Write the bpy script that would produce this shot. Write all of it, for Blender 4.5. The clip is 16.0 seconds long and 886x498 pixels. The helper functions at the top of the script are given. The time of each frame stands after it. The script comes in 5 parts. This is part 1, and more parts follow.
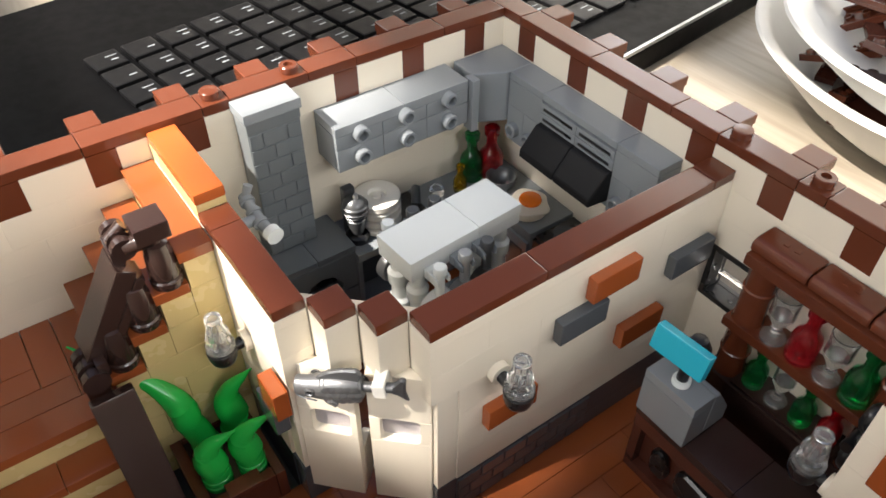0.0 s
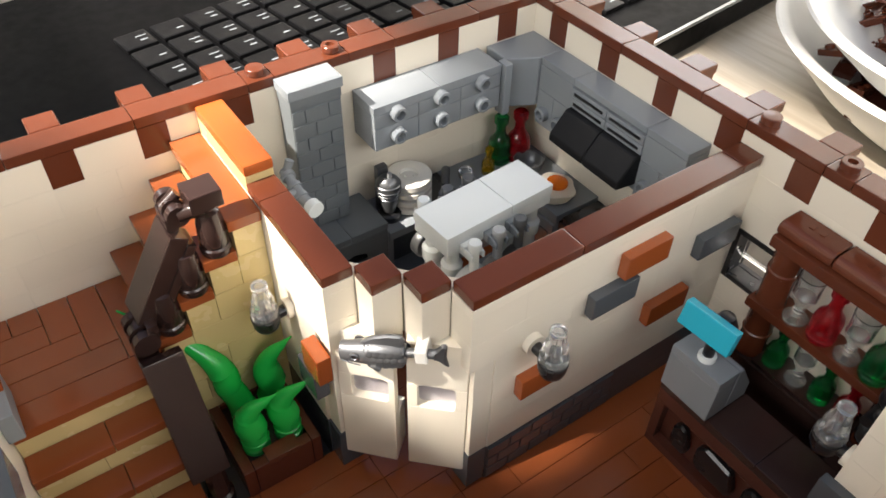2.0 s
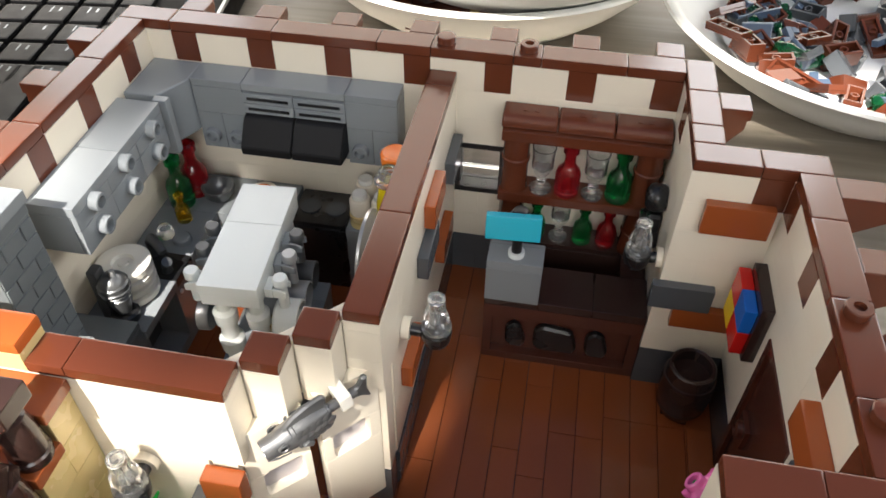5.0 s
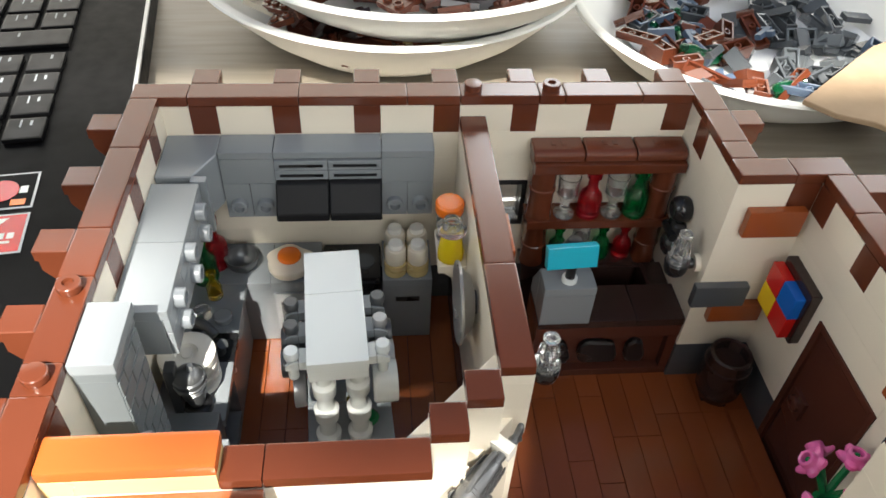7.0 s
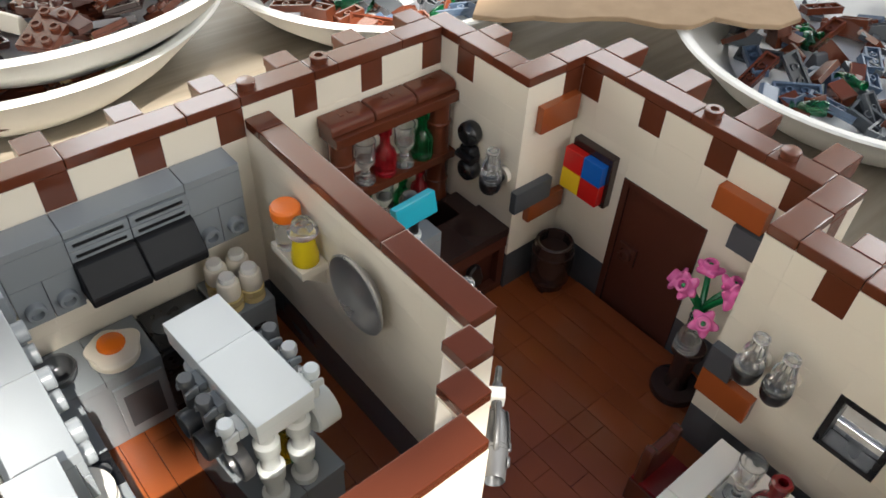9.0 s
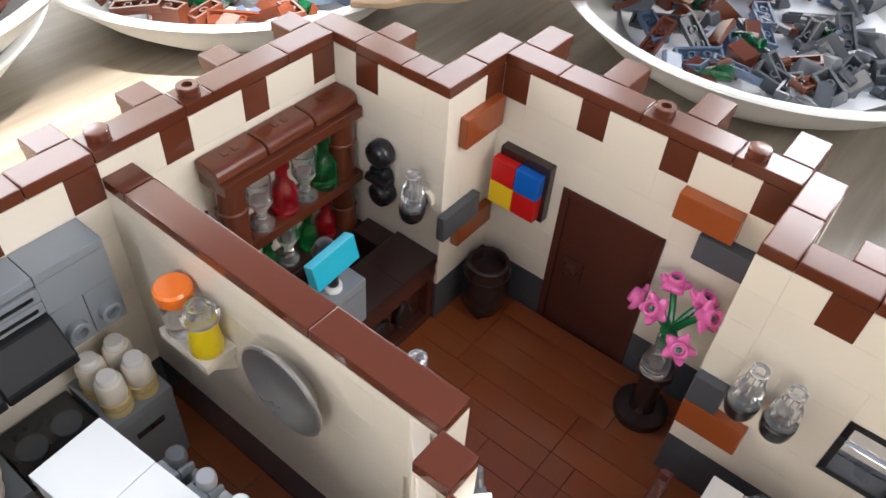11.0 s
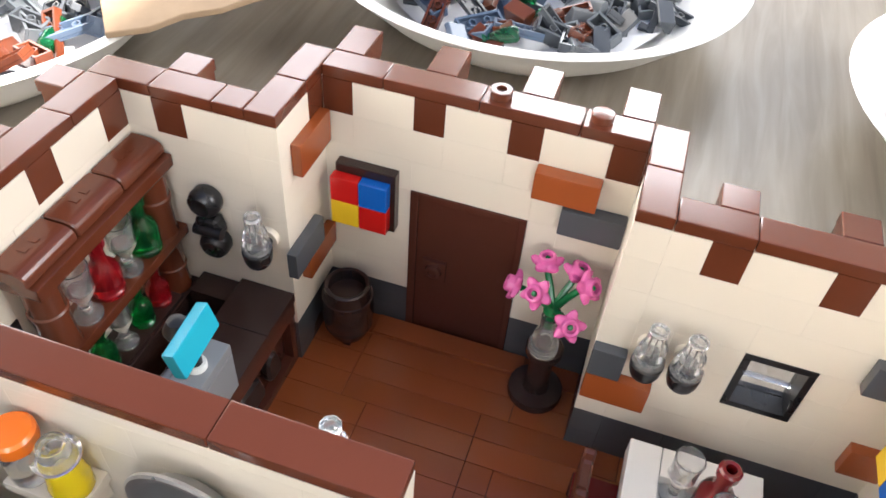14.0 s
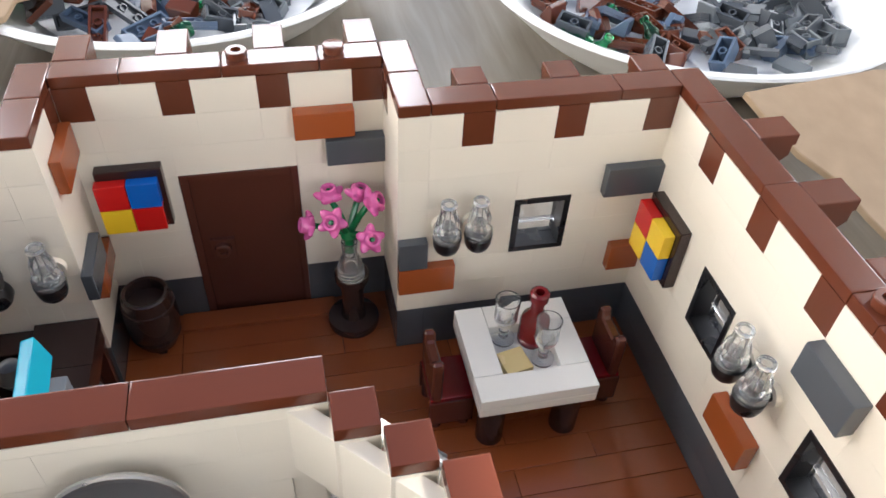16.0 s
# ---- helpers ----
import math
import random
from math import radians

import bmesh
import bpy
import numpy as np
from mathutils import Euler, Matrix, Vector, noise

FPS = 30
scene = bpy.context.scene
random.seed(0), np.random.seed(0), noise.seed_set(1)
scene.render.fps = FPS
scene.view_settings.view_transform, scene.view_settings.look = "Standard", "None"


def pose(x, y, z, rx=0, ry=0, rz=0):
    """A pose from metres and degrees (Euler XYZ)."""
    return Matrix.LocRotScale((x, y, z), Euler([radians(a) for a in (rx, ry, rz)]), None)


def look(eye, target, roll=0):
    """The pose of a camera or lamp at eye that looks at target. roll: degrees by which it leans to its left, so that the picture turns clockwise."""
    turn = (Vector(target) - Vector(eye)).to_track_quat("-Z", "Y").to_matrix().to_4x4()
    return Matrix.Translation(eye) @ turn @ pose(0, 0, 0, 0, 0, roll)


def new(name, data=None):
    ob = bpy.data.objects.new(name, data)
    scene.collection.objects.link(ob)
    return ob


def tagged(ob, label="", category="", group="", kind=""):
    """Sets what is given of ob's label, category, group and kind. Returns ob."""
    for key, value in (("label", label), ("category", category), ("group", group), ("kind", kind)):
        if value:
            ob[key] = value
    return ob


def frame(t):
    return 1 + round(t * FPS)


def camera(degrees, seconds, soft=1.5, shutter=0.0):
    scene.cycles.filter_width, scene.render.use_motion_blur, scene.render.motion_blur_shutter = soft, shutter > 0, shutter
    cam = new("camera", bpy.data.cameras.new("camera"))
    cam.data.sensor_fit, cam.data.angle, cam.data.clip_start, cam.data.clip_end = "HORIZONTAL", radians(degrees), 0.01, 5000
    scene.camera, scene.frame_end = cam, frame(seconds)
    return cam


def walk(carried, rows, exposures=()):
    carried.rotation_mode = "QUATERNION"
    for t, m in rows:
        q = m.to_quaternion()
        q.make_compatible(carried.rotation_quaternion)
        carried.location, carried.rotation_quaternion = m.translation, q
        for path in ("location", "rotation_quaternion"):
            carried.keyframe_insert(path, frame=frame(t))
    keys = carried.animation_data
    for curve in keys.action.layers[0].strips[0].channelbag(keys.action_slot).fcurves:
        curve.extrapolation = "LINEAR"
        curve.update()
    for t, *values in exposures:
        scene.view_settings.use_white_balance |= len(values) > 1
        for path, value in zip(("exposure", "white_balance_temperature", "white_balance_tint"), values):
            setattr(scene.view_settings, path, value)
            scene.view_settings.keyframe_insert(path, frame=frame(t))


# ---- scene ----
STUD = 0.008  # metres; all plans below are in studs, a plate is 0.4, a brick 1.2
cam = camera(60.0, 16.0, soft=1.6)
PATH = [
    (0, (22.62, -19.18, 24.92), (10.72, -10.69, 11.27), 0.21),
    (0.5, (23.27, -20.42, 25.22), (11.42, -11.90, 11.54), 0.33),
    (1, (22.14, -21.64, 24.78), (10.18, -13.27, 11.12), 0.59),
    (1.5, (22.08, -21.57, 24.72), (10.10, -13.36, 10.97), 0.80),
    (2, (22.82, -20.74, 25.11), (11.01, -12.35, 11.33), 1.41),
    (2.5, (23.06, -20.71, 24.88), (11.95, -11.46, 11.06), 0.94),
    (3, (23.85, -19.89, 24.49), (13.38, -9.96, 10.64), 1.50),
    (3.5, (22.33, -21.76, 24.41), (13.79, -10.15, 10.55), 1.56),
    (4, (20.73, -22.78, 24.31), (14.17, -9.97, 10.42), 0.82),
    (4.2, (20.11, -23.16, 24.41), (14.22, -9.99, 10.56), 0.75),
    (6.3, (8.56, -24.94, 25.64), (10.30, -10.64, 11.71), 2.35),
    (6.5, (8.18, -24.61, 26.36), (9.96, -10.32, 12.43), 2.68),
    (7, (7.83, -24.51, 26.23), (9.50, -10.00, 12.47), 3.27),
    (7.5, (7.54, -24.71, 26.08), (9.13, -10.17, 12.40), 3.61),
    (8, (6.36, -24.53, 25.93), (9.14, -10.22, 12.24), 3.95),
    (8.5, (2.55, -23.02, 25.58), (9.71, -10.41, 12.03), 3.21),
    (8.7, (1.30, -22.39, 25.38), (9.78, -10.58, 11.86), 2.85),
    (10.8, (2.14, -17.35, 24.21), (13.76, -9.10, 10.17), 5.5),
    (11, (3.72, -16.86, 23.82), (15.29, -8.57, 9.77), 4.6),
    (11.5, (6.54, -14.99, 22.35), (18.06, -6.97, 8.11), 4.4),
    (12, (6.92, -14.11, 22.14), (18.39, -6.14, 7.83), 3.7),
    (12.5, (6.86, -13.77, 21.90), (18.27, -5.68, 7.60), 3.2),
    (13, (6.72, -13.78, 21.95), (18.15, -5.81, 7.61), 3.7),
    (13.5, (5.84, -14.66, 22.73), (18.14, -8.11, 8.39), 4.1),
    (14, (4.63, -14.12, 23.36), (18.36, -10.50, 9.27), 4.9),
    (14.5, (4.01, -12.76, 23.33), (18.19, -11.66, 9.27), 5.1),
    (15, (3.21, -12.80, 23.39), (17.54, -13.45, 9.46), 4.6),
    (15.5, (2.69, -12.55, 23.22), (17.07, -13.95, 9.39), 4.0),
    (16, (1.26, -11.79, 23.16), (15.35, -15.41, 9.44), 3.5),
]
walk(cam, [(t, look(Vector(eye) * STUD, Vector(target) * STUD, roll)) for t, eye, target, roll in PATH],
     exposures=[(0, 1.5, 6380, 9), (2.5, 1.52, 6380, 9), (4.2, 1.5, 6350, 9), (6.5, 1.45, 6170, 5), (8.7, 1.45, 6200, 6), (11, 2.0, 6100, 11), (12.5, 2.4, 6100, 11), (14, 2.4, 6100, 11), (15, 2.25, 6000, 10), (16, 2.05, 5850, 10)])

# ---- world and sun ----
SUN_AZ, SUN_EL = 262.0, 50.0  # degrees; azimuth anticlockwise from +x
world = bpy.data.worlds.new("sky")
scene.world = world
world.use_nodes = True
wn = world.node_tree.nodes
sky = wn.new("ShaderNodeTexSky")
sky.sky_type, sky.sun_disc = "NISHITA", False
sky.sun_elevation, sky.sun_rotation = radians(SUN_EL), radians(90 - SUN_AZ)
sky.air_density, sky.dust_density = 1.0, 3.0
wn["Background"].inputs["Strength"].default_value = 0.034
world.node_tree.links.new(sky.outputs[0], wn["Background"].inputs["Color"])
sun_dir = Vector((math.cos(radians(SUN_AZ)) * math.cos(radians(SUN_EL)), math.sin(radians(SUN_AZ)) * math.cos(radians(SUN_EL)), math.sin(radians(SUN_EL))))
sun = new("sun", bpy.data.lights.new("sun", "SUN"))
sun.data.energy, sun.data.angle, sun.data.color = 6.3, radians(0.53), (1.0, 0.9, 0.79)
sun.matrix_world = look(sun_dir * 3, (0, 0, 0))
# added lamps for glare and fill, in eye-height openings of unseen walls further down
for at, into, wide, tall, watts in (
    # one window's glare, repeated along the north and east sides
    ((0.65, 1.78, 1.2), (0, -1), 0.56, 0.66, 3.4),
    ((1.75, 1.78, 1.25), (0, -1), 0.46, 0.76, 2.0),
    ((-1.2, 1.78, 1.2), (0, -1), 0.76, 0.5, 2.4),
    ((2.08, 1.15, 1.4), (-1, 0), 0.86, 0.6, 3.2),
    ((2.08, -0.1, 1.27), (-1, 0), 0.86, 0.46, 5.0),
    # added soft fill from south and west
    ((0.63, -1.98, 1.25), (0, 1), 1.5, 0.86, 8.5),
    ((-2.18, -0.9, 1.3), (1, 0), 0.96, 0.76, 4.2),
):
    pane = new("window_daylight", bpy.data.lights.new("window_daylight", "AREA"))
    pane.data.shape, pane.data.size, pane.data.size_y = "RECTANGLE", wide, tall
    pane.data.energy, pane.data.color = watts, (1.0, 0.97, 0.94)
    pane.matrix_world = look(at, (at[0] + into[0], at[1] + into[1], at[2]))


# ---- materials ----
def plastic(name, colour, rough=0.22, vary=0.06, scuff=0.02, bump=0.006, coat=0.0):
    """Moulded plastic: slight tone change from piece to piece, faint mould waves, scuffs in the gloss."""
    m = bpy.data.materials.new(name)
    m.use_nodes = True
    n, l = m.node_tree.nodes, m.node_tree.links
    b = n["Principled BSDF"]
    info = n.new("ShaderNodeObjectInfo")
    coord = n.new("ShaderNodeNewGeometry")
    big = n.new("ShaderNodeTexNoise")
    big.inputs["Scale"].default_value, big.inputs["Detail"].default_value = 55, 1
    fine = n.new("ShaderNodeTexNoise")
    fine.inputs["Scale"].default_value, fine.inputs["Detail"].default_value = 140, 2
    l.new(coord.outputs["Position"], big.inputs["Vector"])
    l.new(coord.outputs["Position"], fine.inputs["Vector"])
    add = n.new("ShaderNodeMath")
    add.operation = "ADD"
    l.new(info.outputs["Random"], add.inputs[0])
    l.new(big.outputs["Fac"], add.inputs[1])
    val = n.new("ShaderNodeMapRange")
    val.inputs["From Min"].default_value, val.inputs["From Max"].default_value = 0.3, 1.7
    val.inputs["To Min"].default_value, val.inputs["To Max"].default_value = 1 - vary, 1 + vary
    l.new(add.outputs[0], val.inputs["Value"])
    hsv = n.new("ShaderNodeHueSaturation")
    hsv.inputs["Color"].default_value = (*colour, 1)
    l.new(val.outputs[0], hsv.inputs["Value"])
    l.new(hsv.outputs[0], b.inputs["Base Color"])
    ro = n.new("ShaderNodeMapRange")
    ro.inputs["From Min"].default_value, ro.inputs["From Max"].default_value = 0.35, 0.7
    ro.inputs["To Min"].default_value, ro.inputs["To Max"].default_value = rough, rough + scuff
    l.new(fine.outputs["Fac"], ro.inputs["Value"])
    l.new(ro.outputs[0], b.inputs["Roughness"])
    bp = n.new("ShaderNodeBump")
    bp.inputs["Strength"].default_value, bp.inputs["Distance"].default_value = bump * 0.25, 0.002
    l.new(big.outputs["Fac"], bp.inputs["Height"])
    l.new(bp.outputs[0], b.inputs["Normal"])
    b.inputs["Coat Weight"].default_value = coat
    b.inputs["IOR"].default_value = 1.53
    return m


def clear(name, colour, rough=0.0, through_light=0.96):
    m = bpy.data.materials.new(name)
    m.use_nodes = True
    n, l = m.node_tree.nodes, m.node_tree.links
    b = n["Principled BSDF"]
    b.inputs["Base Color"].default_value = (*colour, 1)
    b.inputs["Transmission Weight"].default_value = through_light
    b.inputs["IOR"].default_value = 1.5
    fine = n.new("ShaderNodeTexNoise")
    fine.inputs["Scale"].default_value = 300
    ro = n.new("ShaderNodeMapRange")
    ro.inputs["To Min"].default_value, ro.inputs["To Max"].default_value = rough, rough + 0.05
    l.new(fine.outputs["Fac"], ro.inputs["Value"])
    l.new(ro.outputs[0], b.inputs["Roughness"])
    return m


def metal(name, colour, rough=0.28, pure=0.6):
    m = plastic(name, colour, rough, 0.05, 0.1, 0.01)
    m.node_tree.nodes["Principled BSDF"].inputs["Metallic"].default_value = pure
    return m


CREAM = plastic("cream_plastic", (0.78, 0.715, 0.595), 0.3, 0.025, 0.03, 0.006)
BROWN = plastic("reddish_brown_plastic", (0.112, 0.030, 0.0135), 0.17, 0.10)
DOORBROWN = plastic("deep_reddish_brown_plastic", (0.076, 0.0245, 0.016), 0.2, 0.10)
CHAIRBROWN = plastic("chair_brown_plastic", (0.088, 0.024, 0.014), 0.2, 0.10)
DKBROWN = plastic("dark_brown_plastic", (0.033, 0.0175, 0.0145), 0.2, 0.10)
ORANGE = plastic("dark_orange_plastic", (0.40, 0.095, 0.02), 0.2, 0.08)
RUST = plastic("rust_orange_plastic", (0.30, 0.072, 0.018), 0.22, 0.08)
FLOORING = plastic("floor_brown_plastic", (0.262, 0.069, 0.0205), 0.14, 0.12, 0.06, 0.012)
TAN = plastic("tan_plastic", (0.62, 0.49, 0.23), 0.26, 0.05)
GREY = plastic("medium_grey_plastic", (0.228, 0.248, 0.266), 0.24, 0.06)
PALE = plastic("pale_grey_plastic", (0.73, 0.765, 0.76), 0.2, 0.04)
DKGREY = plastic("dark_grey_plastic", (0.075, 0.083, 0.092), 0.24, 0.08)
BLACK = plastic("black_plastic", (0.011, 0.011, 0.012), 0.27, 0.1)
WHITE = plastic("white_plastic", (0.82, 0.80, 0.74), 0.24, 0.03)
GREEN = plastic("bright_green_plastic", (0.018, 0.45, 0.065), 0.24, 0.05)
DKGREEN = plastic("stem_green_plastic", (0.01, 0.16, 0.045), 0.25, 0.05)
TEAL = plastic("turquoise_plastic", (0.03, 0.42, 0.56), 0.2, 0.03)
RED = plastic("red_plastic", (0.55, 0.012, 0.01), 0.2, 0.03)
DKRED = plastic("dark_red_plastic", (0.16, 0.006, 0.008), 0.2, 0.05)
YELLOW = plastic("yellow_plastic", (0.85, 0.56, 0.02), 0.2, 0.03)
BLUE = plastic("blue_plastic", (0.01, 0.12, 0.50), 0.2, 0.03)
SANDBLUE = plastic("sand_blue_plastic", (0.07, 0.105, 0.165), 0.3, 0.08)
PINK = plastic("dark_pink_plastic", (0.68, 0.13, 0.36), 0.24, 0.05)
BRIGHTORANGE = plastic("bright_orange_plastic", (0.9, 0.2, 0.015), 0.22, 0.03)
OVENGREY = plastic("slate_grey_plastic", (0.13, 0.145, 0.155), 0.28, 0.08)
SILVER = metal("flat_silver_plastic", (0.42, 0.43, 0.44), 0.32)
DISHSILVER = metal("satin_silver_plastic", (0.5, 0.5, 0.5), 0.27, 0.85)
HOODBLACK = plastic("matt_black_plastic", (0.012, 0.012, 0.013), 0.5, 0.1)
HOODBLACK.node_tree.nodes["Principled BSDF"].inputs["Specular IOR Level"].default_value = 0.2
PEWTER = metal("pewter_plastic", (0.15, 0.153, 0.158), 0.3)
GUNMETAL = metal("pearl_dark_grey_plastic", (0.12, 0.125, 0.13), 0.3)
PANE = clear("window_pane_plastic", (0.97, 0.97, 0.97), 0.02, 1.0)
# milky tint puts the sky's reflection into the door panes' colour
SHEENPANE = clear("milky_pane_plastic", (0.62, 0.59, 0.62), 0.25, 0.6)
CLEAR = clear("clear_plastic", (0.96, 0.97, 0.97), 0.0, 0.94)
LAPBLACK = plastic("matt_black_laptop_shell", (0.003, 0.003, 0.0033), 0.42, 0.2, 0.1, 0.02)
CLEARRED = clear("clear_red_plastic", (0.6, 0.012, 0.025), 0.0, 0.8)
CLEARGREEN = clear("clear_green_plastic", (0.02, 0.42, 0.12), 0.0, 0.93)
CLEARYELLOW = clear("clear_yellow_plastic", (0.85, 0.6, 0.01))
OIL = clear("yellow_oil_plastic", (0.95, 0.74, 0.015), 0.0, 0.35)
KEYBLACK = plastic("satin_black_key", (0.005, 0.005, 0.0055), 0.35, 0.2, 0.1, 0.02)
LAPBLACK.node_tree.nodes["Principled BSDF"].inputs["Specular IOR Level"].default_value = 0.05
KEYBLACK.node_tree.nodes["Principled BSDF"].inputs["Specular IOR Level"].default_value = 0.15
BOWLWHITE = plastic("white_bowl_plastic", (0.80, 0.80, 0.77), 0.32, 0.03, 0.15)


def wood_desk():
    m = bpy.data.materials.new("desk_laminate")
    m.use_nodes = True
    n, l = m.node_tree.nodes, m.node_tree.links
    b = n["Principled BSDF"]
    geo = n.new("ShaderNodeNewGeometry")
    mp = n.new("ShaderNodeMapping")
    mp.inputs["Scale"].default_value = (5, 60, 5)
    mp.inputs["Rotation"].default_value = (0, 0, 0.5)
    l.new(geo.outputs["Position"], mp.inputs["Vector"])
    grain = n.new("ShaderNodeTexNoise")
    grain.inputs["Scale"].default_value, grain.inputs["Detail"].default_value, grain.inputs["Distortion"].default_value = 2.2, 8, 0.6
    l.new(mp.outputs[0], grain.inputs["Vector"])
    blot = n.new("ShaderNodeTexNoise")
    blot.inputs["Scale"].default_value, blot.inputs["Detail"].default_value = 6, 3
    l.new(geo.outputs["Position"], blot.inputs["Vector"])
    ramp = n.new("ShaderNodeValToRGB")
    ramp.color_ramp.elements[0].position, ramp.color_ramp.elements[0].color = 0.3, (0.23, 0.195, 0.152, 1)
    ramp.color_ramp.elements[1].position, ramp.color_ramp.elements[1].color = 0.75, (0.38, 0.335, 0.268, 1)
    l.new(grain.outputs["Fac"], ramp.inputs["Fac"])
    mix = n.new("ShaderNodeMix")
    mix.data_type = "RGBA"
    mix.blend_type = "MULTIPLY"
    mix.inputs[0].default_value = 0.35
    l.new(ramp.outputs[0], mix.inputs[6])
    l.new(blot.outputs["Fac"], mix.inputs[7])
    l.new(mix.outputs[2], b.inputs["Base Color"])
    b.inputs["Roughness"].default_value = 0.42
    return m


def cardboard():
    m = bpy.data.materials.new("brown_cardboard")
    m.use_nodes = True
    n, l = m.node_tree.nodes, m.node_tree.links
    b = n["Principled BSDF"]
    geo = n.new("ShaderNodeNewGeometry")
    fib = n.new("ShaderNodeTexNoise")
    fib.inputs["Scale"].default_value, fib.inputs["Detail"].default_value = 90, 8
    l.new(geo.outputs["Position"], fib.inputs["Vector"])
    ramp = n.new("ShaderNodeValToRGB")
    ramp.color_ramp.elements[0].color, ramp.color_ramp.elements[1].color = (0.27, 0.185, 0.11, 1), (0.41, 0.295, 0.185, 1)
    l.new(fib.outputs["Fac"], ramp.inputs["Fac"])
    l.new(ramp.outputs[0], b.inputs["Base Color"])
    bp = n.new("ShaderNodeBump")
    bp.inputs["Strength"].default_value, bp.inputs["Distance"].default_value = 0.2, 0.001
    l.new(fib.outputs["Fac"], bp.inputs["Height"])
    l.new(bp.outputs[0], b.inputs["Normal"])
    b.inputs["Roughness"].default_value = 0.85
    return m


DESK, CARD = wood_desk(), cardboard()
PAPER = plastic("white_tissue_paper", (0.8, 0.81, 0.82), 0.85, 0.04, 0.1, 0.4)
BASE = {}  # where each thing's own frame stands, in studs


# ---- building helpers ----
def thing(name, base=(0, 0, 0), label="", category="", group="", kind=""):
    ob = new(name)
    ob.empty_display_size = 0.005
    ob.location = Vector(base) * STUD
    BASE[ob.name] = Vector(base)
    return tagged(ob, label, category, group, kind)


def base_of(ob):
    while ob.parent:
        ob = ob.parent
    return BASE.get(ob.name, Vector((0, 0, 0)))


def mesh_of(name, bm, material, off=Vector((0, 0, 0))):
    bmesh.ops.recalc_face_normals(bm, faces=bm.faces)
    for v in bm.verts:
        v.co = (v.co - off) * STUD
    for e in bm.edges:
        if len(e.link_faces) == 2 and e.calc_face_angle() > radians(38):
            e.smooth = False
    me = bpy.data.meshes.new(name)
    bm.to_mesh(me)
    bm.free()
    me.materials.append(material)
    return me


def part(name, bm, material, parent, label="", kind=""):
    """Links bm, drawn in plan studs, as one mesh under a thing or a part."""
    ob = new(name, mesh_of(name, bm, material, base_of(parent)))
    ob.parent = parent
    return tagged(ob, label, kind=kind)


def solo(name, bm, material, label="", category="", group="", kind="", base=(0, 0, 0)):
    ob = new(name, mesh_of(name, bm, material, Vector(base)))
    ob.location = Vector(base) * STUD
    return tagged(ob, label, category, group, kind)


def box(x0, x1, y0, y1, z0, z1, bevel=0.04, bm=None):
    one = bmesh.new()
    bmesh.ops.create_cube(one, size=1, matrix=Matrix.Translation(((x0 + x1) / 2, (y0 + y1) / 2, (z0 + z1) / 2)) @ Matrix.Diagonal((x1 - x0, y1 - y0, z1 - z0, 1)))
    if bevel:
        bmesh.ops.bevel(one, geom=one.edges[:], offset=bevel, segments=2, profile=0.7, affect="EDGES", clamp_overlap=True)
        one.normal_update()
        for f in one.faces:
            f.smooth = max(abs(c) for c in f.normal) < 0.999
    return join(bm, one) if bm else one


def join(bm, other, m=None):
    if m is not None:
        other.transform(m)
    me = bpy.data.meshes.new("tmp")
    other.to_mesh(me)
    other.free()
    bm.from_mesh(me)
    bpy.data.meshes.remove(me)
    return bm


def lathe(profile, x=0, y=0, z=0, seg=24, bm=None, m=None):
    """Turns (radius, height) pairs round the upright through x, y; m turns it elsewhere first."""
    one = bmesh.new()
    rings = []
    for r, h in profile:
        if r < 1e-4:
            rings.append([one.verts.new((0, 0, h))])
        else:
            rings.append([one.verts.new((r * math.cos(a), r * math.sin(a), h)) for a in (2 * math.pi * i / seg for i in range(seg))])
    for a, b in zip(rings, rings[1:]):
        for i in range(seg):
            j = (i + 1) % seg
            if len(a) == 1 and len(b) == 1:
                continue
            if len(a) == 1:
                one.faces.new((a[0], b[i], b[j]))
            elif len(b) == 1:
                one.faces.new((a[i], a[j], b[0]))
            else:
                one.faces.new((a[i], a[j], b[j], b[i]))
    for ring in (rings[0], rings[-1]):
        if len(ring) > 2 and rings[0] is not rings[-1]:
            one.faces.new(ring)
    for f in one.faces:
        f.smooth = len(f.verts) < 5
    one.transform(Matrix.Translation((x, y, z)) @ (m or Matrix.Identity(4)))
    return join(bm, one) if bm else one


def tube(points, radii, seg=12, bm=None):
    """A round bar along points, with a radius at each."""
    one = bmesh.new()
    rings = []
    pts = [Vector(p) for p in points]
    for i, p in enumerate(pts):
        d = (pts[min(i + 1, len(pts) - 1)] - pts[max(i - 1, 0)]).normalized()
        side = d.cross(Vector((0.31, 0.17, 0.93))).normalized()
        up = side.cross(d)
        rings.append([one.verts.new(p + radii[i] * (math.cos(a) * side + math.sin(a) * up)) for a in (2 * math.pi * k / seg for k in range(seg))])
    for a, b in zip(rings, rings[1:]):
        for i in range(seg):
            one.faces.new((a[i], a[(i + 1) % seg], b[(i + 1) % seg], b[i]))
    for f in one.faces:
        f.smooth = True
    one.faces.new(rings[0])
    one.faces.new(rings[-1])
    return join(bm, one) if bm else one


